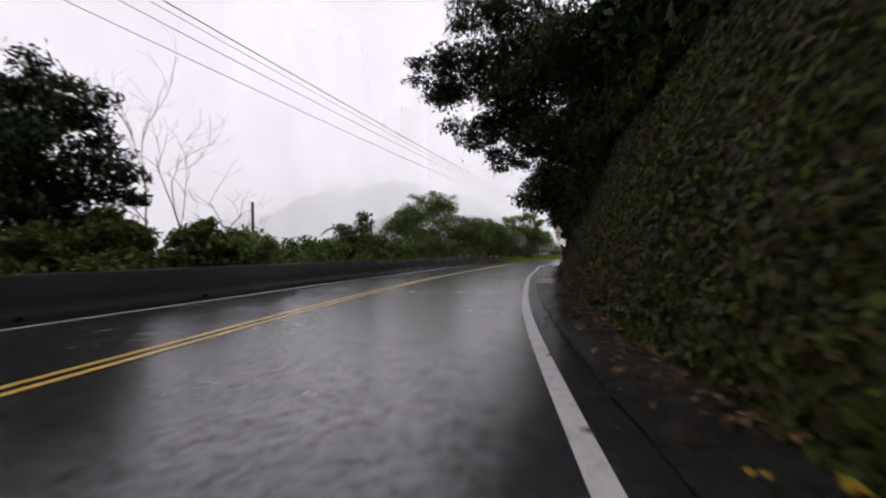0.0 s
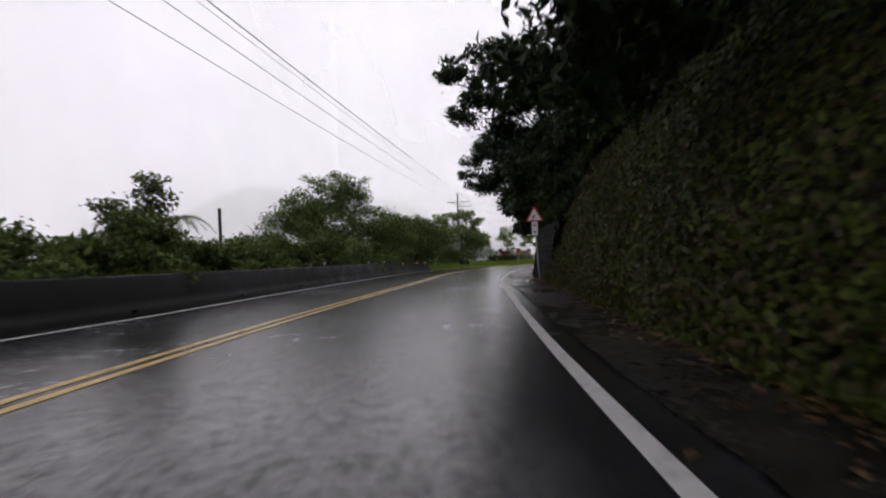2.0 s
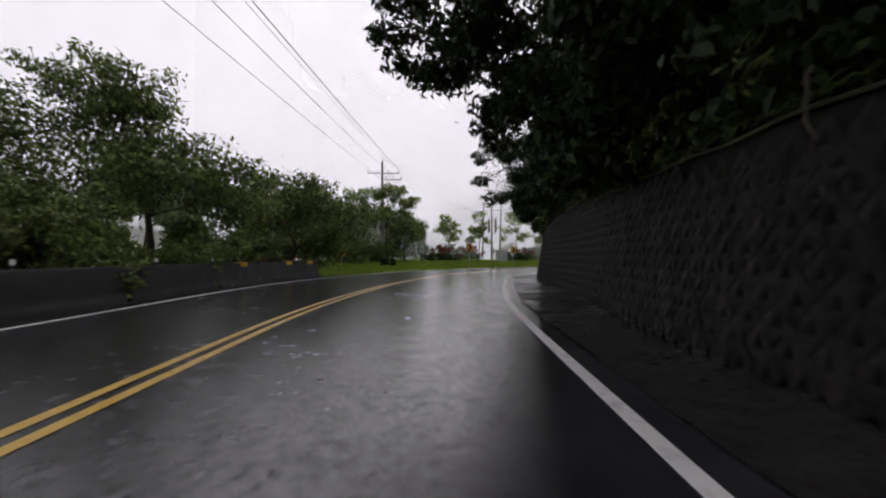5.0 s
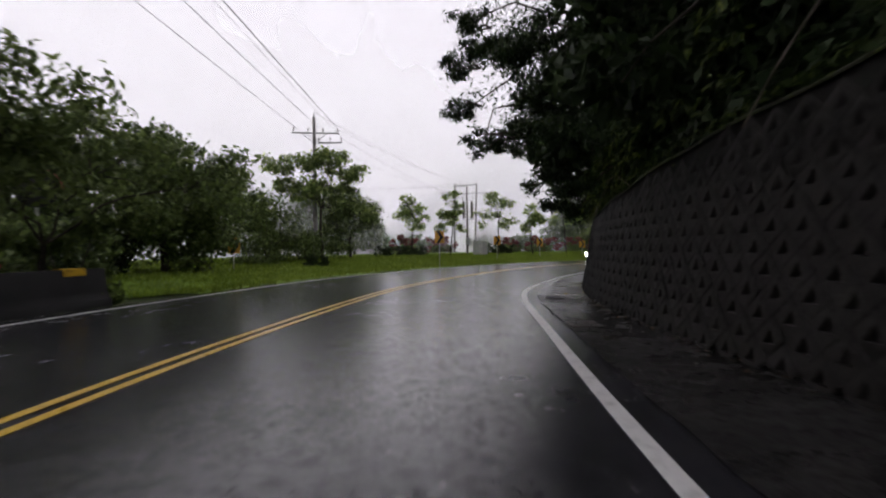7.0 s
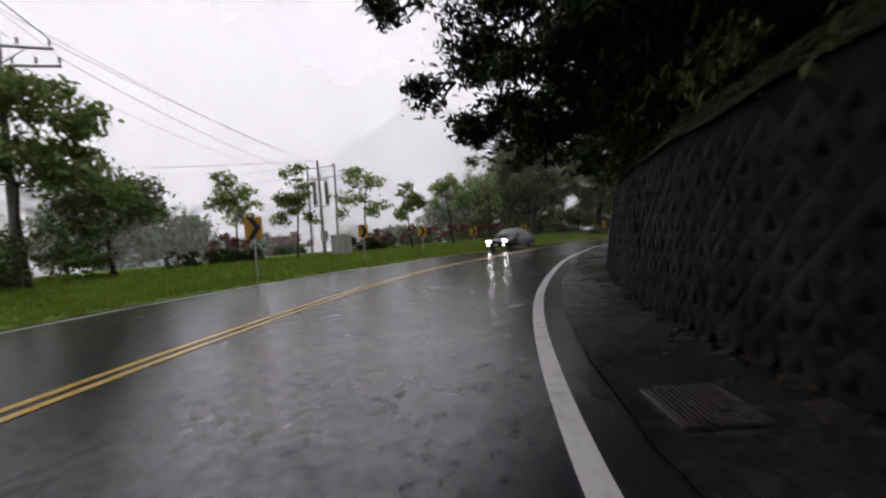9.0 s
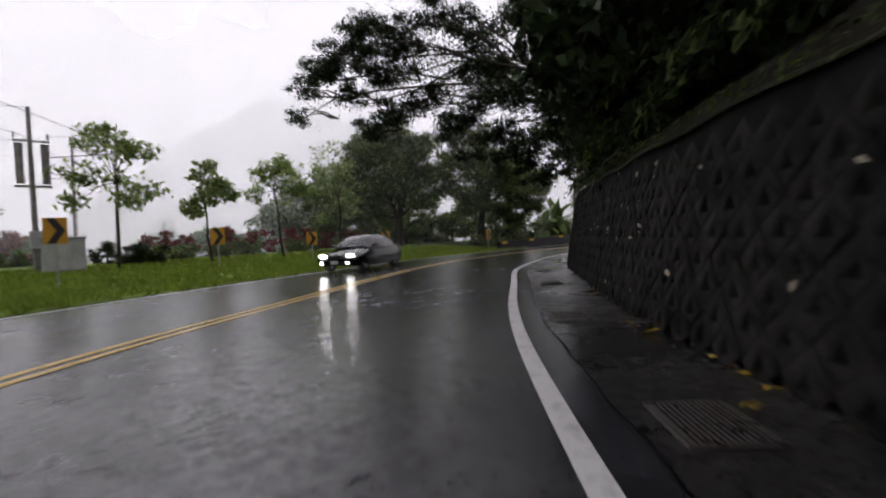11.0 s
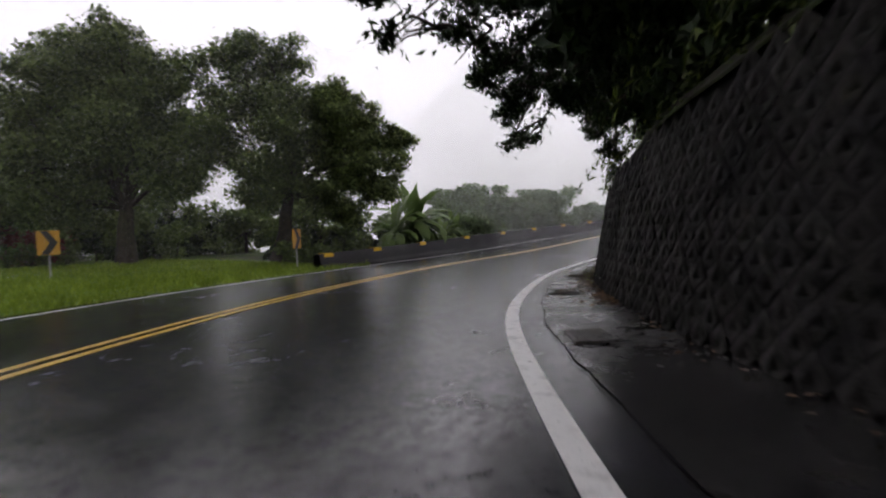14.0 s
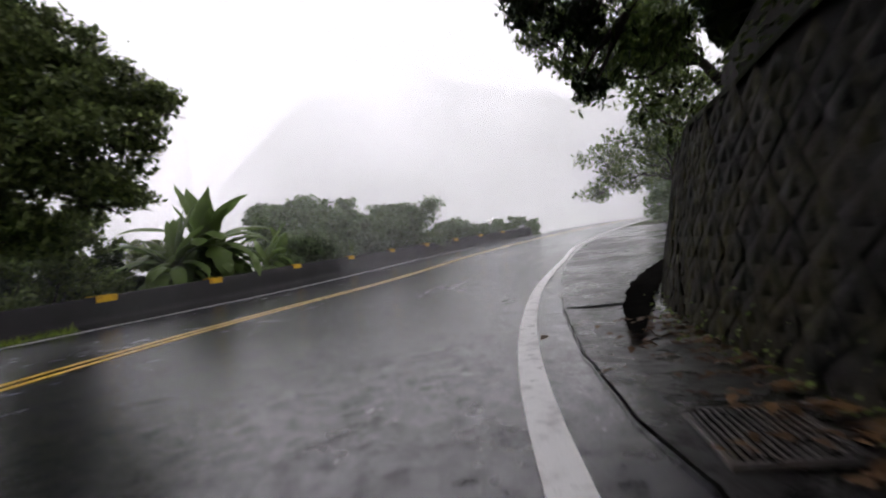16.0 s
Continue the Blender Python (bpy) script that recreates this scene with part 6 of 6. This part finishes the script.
rs = np.random.RandomState(400)
bq, bn = match(BASE, 600), normals(match(BASE, 600))
jb = rs.randint(135, 292, 5200)
d = -np.abs(rs.exponential(0.2, 5200)) + 0.12
lp_ = bq[jb] + bn[jb] * d[:, None] + rs.normal(0, 0.1, (5200, 2))
scatter("leaf_litter", np.column_stack([lp_, 0.03 + rs.uniform(0, 0.05, 5200)]), 0.095, LITTER, "brown fallen leaves along the foot of a bank", 401)
jb = rs.randint(562, 592, 900)
d = -np.abs(rs.exponential(0.12, 900)) + 0.02
lp_ = bq[jb] + bn[jb] * d[:, None] + rs.normal(0, 0.03, (900, 2))
scatter("leaf_litter", np.column_stack([lp_, 0.035 + rs.uniform(0, 0.02, 900)]), 0.075, LITTER, "brown fallen leaves at the foot of a wall", 402)
jb = rs.randint(330, 575, 500)
d = -np.abs(rs.exponential(0.1, 500)) + 0.02
lp_ = bq[jb] + bn[jb] * d[:, None]
scatter("leaf_litter", np.column_stack([lp_, np.full(500, 0.035)]), 0.06, LITTER, "sparse fallen leaves at the foot of a wall", 403)
r2 = np.random.RandomState(410)
for k, (x, y, s) in enumerate(((1.18, 2.3, 0.12), (1.44, 2.18, 0.13), (1.81, 3.62, 0.09), (2.05, 6.2, 0.08), (2.1, 9.5, 0.09), (4.3, 19.0, 0.1), (5.0, 21.6, 0.1), (6.6, 30.6, 0.08), (14.0, 56.6, 0.09), (18.4, 66.87, 0.12), (19.99, 68.65, 0.1), (19.0, 67.1, 0.08), (29.56, 78.87, 0.16), (29.95, 78.81, 0.11), (30.2, 79.0, 0.12), (30.6, 79.35, 0.1), (31.37, 80.14, 0.12), (31.8, 80.5, 0.09), (34.04, 82.08, 0.17), (34.3, 82.0, 0.1), (34.5, 82.2, 0.08), (36.3, 83.99, 0.12), (35.6, 83.3, 0.09), (42.4, 87.58, 0.15))):
    v, f = leaf_mesh(np.array([[0.0, 0, 0], [0.05, 0.03, 0.004]]), np.tile((0, 0, 1.0), (2, 1)), s, r2, 0.0, 0.6, 0.25)
    m = anchor("fallen_leaf", x, y, 0.03, r2.uniform(0, 360), "yellow fallen leaf on wet concrete", "leaf", "yellow fallen leaves")
    raw("blade", v, f, YELLOW_LEAF, m)
bm = bmesh.new()
bmesh.ops.create_icosphere(bm, subdivisions=2, radius=0.07)
for vv in bm.verts:
    vv.co *= 0.7 + 0.5 * abs(noise.noise(vv.co * 20))
    vv.co.z *= 0.7
pp = part("crumpled_paper", bm, SIGN_WHITE, None)
pp.matrix_world = pose(7.89, 37.63, 0.05)
tagged(pp, "crumpled white paper scrap on wet concrete", "litter")
# long fallen twig on the apron
tw = anchor("fallen_twig", 2.68, 12.0, 0.03, 0, "thin brown fallen twig on wet concrete", "twig")
t_ = np.linspace(0, 1, 9)
v, f = tube(np.column_stack([-0.38 + 0.85 * t_, 0.06 - 0.12 * t_ + 0.02 * np.sin(7 * t_), 0.012 + 0.008 * np.sin(5 * t_)]), np.linspace(0.012, 0.005, 9), 6)
raw("stem", v, f, ROOT, tw, "", True)
# small roadside stake signs far up the road
for x, y, h in ((97, 93.6, 1.9), (80.5, 82.6, 1.4)):
    st = anchor("stake_sign", x, y, float(rise(x, y)) - 0.1, 0, "small pale marker sign on a thin stake", "marker sign")
    part("stake", rod(bmesh.new(), (0, 0, -0.2), (0, 0, h), 0.03, 0.03, 6), STEEL, st)
    part("plate", box(bmesh.new(), 0.04, 0.35, 0.35, pose(0, 0, h, 45, 0, 0), 0.01), SIGN_WHITE, st)
# weeds and moss at the foot of the wall's far corner, moss along the coping
rs = np.random.RandomState(415)
jw = rs.randint(int(np.argmin(np.abs(WL - 71.5))), int(np.argmin(np.abs(WL - 77))), 320)
hw_ = rs.exponential(0.07, 320)
wp = np.column_stack([wall_q[jw] + WN[jw] * (0.17 * hw_ - 0.09)[:, None] + rs.normal(0, 0.05, (320, 2)), 0.03 + hw_])
v, f = leaf_mesh(wp, np.column_stack([-WN[jw], np.full(320, 0.5)]), 0.028, rs, 0.0, 0.6, 0.7)
tagged(raw("wall_weeds", v, f, LEAF_LIGHT), "small bright green weeds at the foot of a wall", "weeds", kind="stuff")
jw = rs.randint(20, len(WL) - 8, 9000)
ch = wall_top(WL[jw]) + 0.12 - rs.exponential(0.05, 9000)
cd_ = wall_batter(WL[jw]) * ch - 0.08 + rs.uniform(0, 0.25, 9000) * (ch > wall_top(WL[jw]) + 0.08)
wp = np.column_stack([wall_q[jw] + WN[jw] * cd_[:, None], ch])
v, f = leaf_mesh(wp, np.column_stack([-WN[jw], np.full(9000, 0.9)]), 0.05, rs, 0.5, 0.6, 0.6)
tagged(raw("coping_moss", v, f, IVY), "tufts of moss and creeper along a wall top", "moss", kind="stuff")
# pale wet leaves stuck to the wall's face
rs = np.random.RandomState(417)
for k in range(46):
    sw, hh = rs.uniform(44, 56), rs.uniform(0.25, 1.85)
    x, y = np.interp(sw, WL, wall_q[:, 0]), np.interp(sw, WL, wall_q[:, 1])
    nx, ny = np.interp(sw, WL, WN[:, 0]), np.interp(sw, WL, WN[:, 1])
    dd = wall_batter(sw) * hh - 0.03
    lf = anchor("stuck_leaf", x + nx * dd, y + ny * dd, hh, 0, "pale dead leaf stuck to a wet dark wall", "leaf", "leaves stuck to the wall")
    v, f = leaf_mesh(np.zeros((1, 3)), np.array([[-nx, -ny, 0.2]]), 0.085, rs, 0.6, 0.5, 0.3)
    raw("blade", v, f, PALE_LEAF, lf)
# bare roots and broken limbs hanging over the wall top
rs = np.random.RandomState(418)
for k, (sw, up, L) in enumerate(((20.5, 0.5, 1.6), (23.0, 0.9, 2.0), (9.0, 0.5, 1.3), (55.5, 0.5, 0.6), (57.0, 0.4, 0.5), (31.0, 0.7, 1.2), (47.0, 0.6, 1.0), (63.5, 0.5, 0.9))):
    x, y = np.interp(sw, WL, wall_q[:, 0]), np.interp(sw, WL, wall_q[:, 1])
    nx, ny = np.interp(sw, WL, WN[:, 0]), np.interp(sw, WL, WN[:, 1])
    z = float(wall_top(sw))
    r_ = anchor("bare_root", x + nx * 0.9, y + ny * 0.9, z, 0, "bare brown root arching over a wall top", "root", "roots over the wall")
    t_ = np.linspace(0, 1, 9)[:, None]
    p_ = np.array([-nx, -ny, 0]) * (0.75 * t_) + np.array([ny, -nx, 0]) * (L * (t_ - 0.3) * (-1) ** k) + np.array([0, 0, 1.0]) * (up * np.sin(np.pi * np.clip(t_ * 0.85 + 0.1, 0, 1)) - 0.5 * t_**2) + rs.normal(0, 0.03, (9, 3))
    v, f = tube(p_, np.linspace(0.032, 0.01, 9), 6)
    raw("limb", v, f, ROOT, r_, "", True)
# ferns and fronds hanging over the coping
rs = np.random.RandomState(420)
pieces = []
for k in range(150):
    s = rs.uniform(1.5, WL[-1] - 4)
    x, y = np.interp(s, WL, wall_q[:, 0]), np.interp(s, WL, wall_q[:, 1])
    nx, ny = np.interp(s, WL, WN[:, 0]), np.interp(s, WL, WN[:, 1])
    b0 = np.array([x + nx * 0.6, y + ny * 0.6, float(wall_top(s)) + 0.2 + rs.uniform(0, 1.2)])
    L = rs.uniform(0.4, 1.1)
    t = np.linspace(0, 1, 9)
    sp = rs.uniform(-0.6, 0.6)
    mid = b0 + np.stack([(-nx + sp * ny) * L * 0.7 * t, (-ny - sp * nx) * L * 0.7 * t, L * (0.35 * t - 0.85 * t**2)], 1)
    pts = np.repeat(mid[1:], 4, 0) + rs.normal(0, 0.05, (32, 3))
    pieces.append(leaf_mesh(pts, np.tile((-nx, -ny, 0.6), (32, 1)), 0.16, rs, 0.6, 0.28, 0.5))
for k in range(70):
    j = rs.randint(i_cam + 30, i_wall + 6)
    nx, ny = HN[j]
    b0 = HILL[5, j] + (HILL[6, j] - HILL[5, j]) * rs.uniform(-0.4, 1.2) + np.array([0, 0, 0.3])
    L = rs.uniform(0.9, 1.7)
    t = np.linspace(0, 1, 13)
    sp = rs.uniform(-0.7, 0.7)
    mid = b0 + np.stack([(-nx + sp * ny) * L * 0.8 * t, (-ny - sp * nx) * L * 0.8 * t, L * (0.45 * t - 1.0 * t**2)], 1)
    pts = np.repeat(mid[1:], 5, 0) + rs.normal(0, 0.06, (60, 3))
    pieces.append(leaf_mesh(pts, np.tile((-nx, -ny, 0.6), (60, 1)), 0.22, rs, 0.7, 0.26, 0.5))
v, f = join(pieces)
tagged(raw("hanging_fronds", v, f, IVY), "green fern fronds hanging over a wall top", "fern", kind="stuff")

# ---- wall blocks: staggered diamond units with a triangular recess ----
BW, BH = 0.46, 0.43


def block_mesh():
    T_, R_, B_, L_ = (0, BH / 2), (BW / 2, 0), (0, -BH / 2), (-BW / 2, 0)
    rim = [(x, -0.096, z) for x, z in (T_, R_, B_, L_)]
    k = 0.97
    face = [(x * k, -0.101, z * k) for x, z in (T_, R_, B_, L_)]
    tri = [(0, -0.106, 0.088), (0.085, -0.103, -0.062), (-0.085, -0.103, -0.062)]
    pit = [(0, -0.035, 0.058), (0.058, -0.035, -0.052), (-0.058, -0.035, -0.052)]
    v = rim + face + tri + pit
    f = [(0, 1, 5, 4), (1, 2, 6, 5), (2, 3, 7, 6), (3, 0, 4, 7),
         (4, 5, 8), (4, 8, 7), (5, 9, 8), (7, 8, 10), (5, 6, 9), (6, 10, 9), (6, 7, 10),
         (8, 9, 12, 11), (9, 10, 13, 12), (10, 8, 11, 13), (11, 12, 13)]
    return v, f


bv, bf = block_mesh()
bme = bpy.data.meshes.new("block")
bme.from_pydata(bv, [], [tuple(reversed(q)) for q in bf])
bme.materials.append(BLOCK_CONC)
bme.update()
rs = np.random.RandomState(500)
vs, fs, made = [], [], 0
BVA = np.array(bv)
# the far end, round the corner, is laid in smaller units
SMALL, S_SMALL = 0.66, 58.2
cells = []
for row in range(20):
    for col in range(260):
        for k, lo, hi in ((1.0, 0.2, S_SMALL), (SMALL, S_SMALL + 0.02, WL[-1] - 0.5)):
            s, h = lo + (col + 0.5 * (row % 2)) * BW * k, 0.1 * k + row * BH * k / 2
            if s < hi and h + BH * k / 2 < float(wall_top(s)) - 0.02:
                cells.append((s, h, k))
for s, h, size in cells:
    i = min(int(np.searchsorted(WL, s)), len(WL) - 2)
    x, y = np.interp(s, WL, wall_q[:, 0]), np.interp(s, WL, wall_q[:, 1])
    nx, ny = WN[i]
    k = wall_batter(s)
    p = Vector((x + nx * (k * h + INSET), y + ny * (k * h + INSET), h))
    out = Vector((-nx, -ny, k)).normalized()
    al = Vector((-ny, nx, 0)).normalized() * -1
    up = out.cross(al) * -1
    if up.z < 0:
        up = -up
    m = Matrix((( -al.x, -out.x, up.x, p.x), (-al.y, -out.y, up.y, p.y), (-al.z, -out.z, up.z, p.z), (0, 0, 0, 1)))
    m = m @ pose(0, rs.uniform(-0.012, 0.002), 0, rs.uniform(-2.5, 2.5), rs.uniform(-6, 6), rs.uniform(-2.5, 2.5)) @ Matrix.Diagonal((size, 1.0, size, 1.0))
    if 16.0 < s < 30.0 and made < 290 and h < 1.9:
        ob = new("block", bme)
        ob.parent = wall
        ob.matrix_world = m
        made += 1
    else:
        M = np.array(m)
        vs.append(BVA @ M[:3, :3].T + M[:3, 3])
n = len(vs)
V = np.vstack(vs)
tris = []
for q in bf:
    q = tuple(reversed(q))
    tris += [(q[0], q[j], q[j + 1]) for j in range(1, len(q) - 1)]
tris = np.array(tris)
F = (tris[None] + (np.arange(n) * len(bv))[:, None, None]).reshape(-1, 3)
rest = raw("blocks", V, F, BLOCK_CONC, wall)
tagged(rest, "rows of dark diamond concrete blocks", kind="stuff")
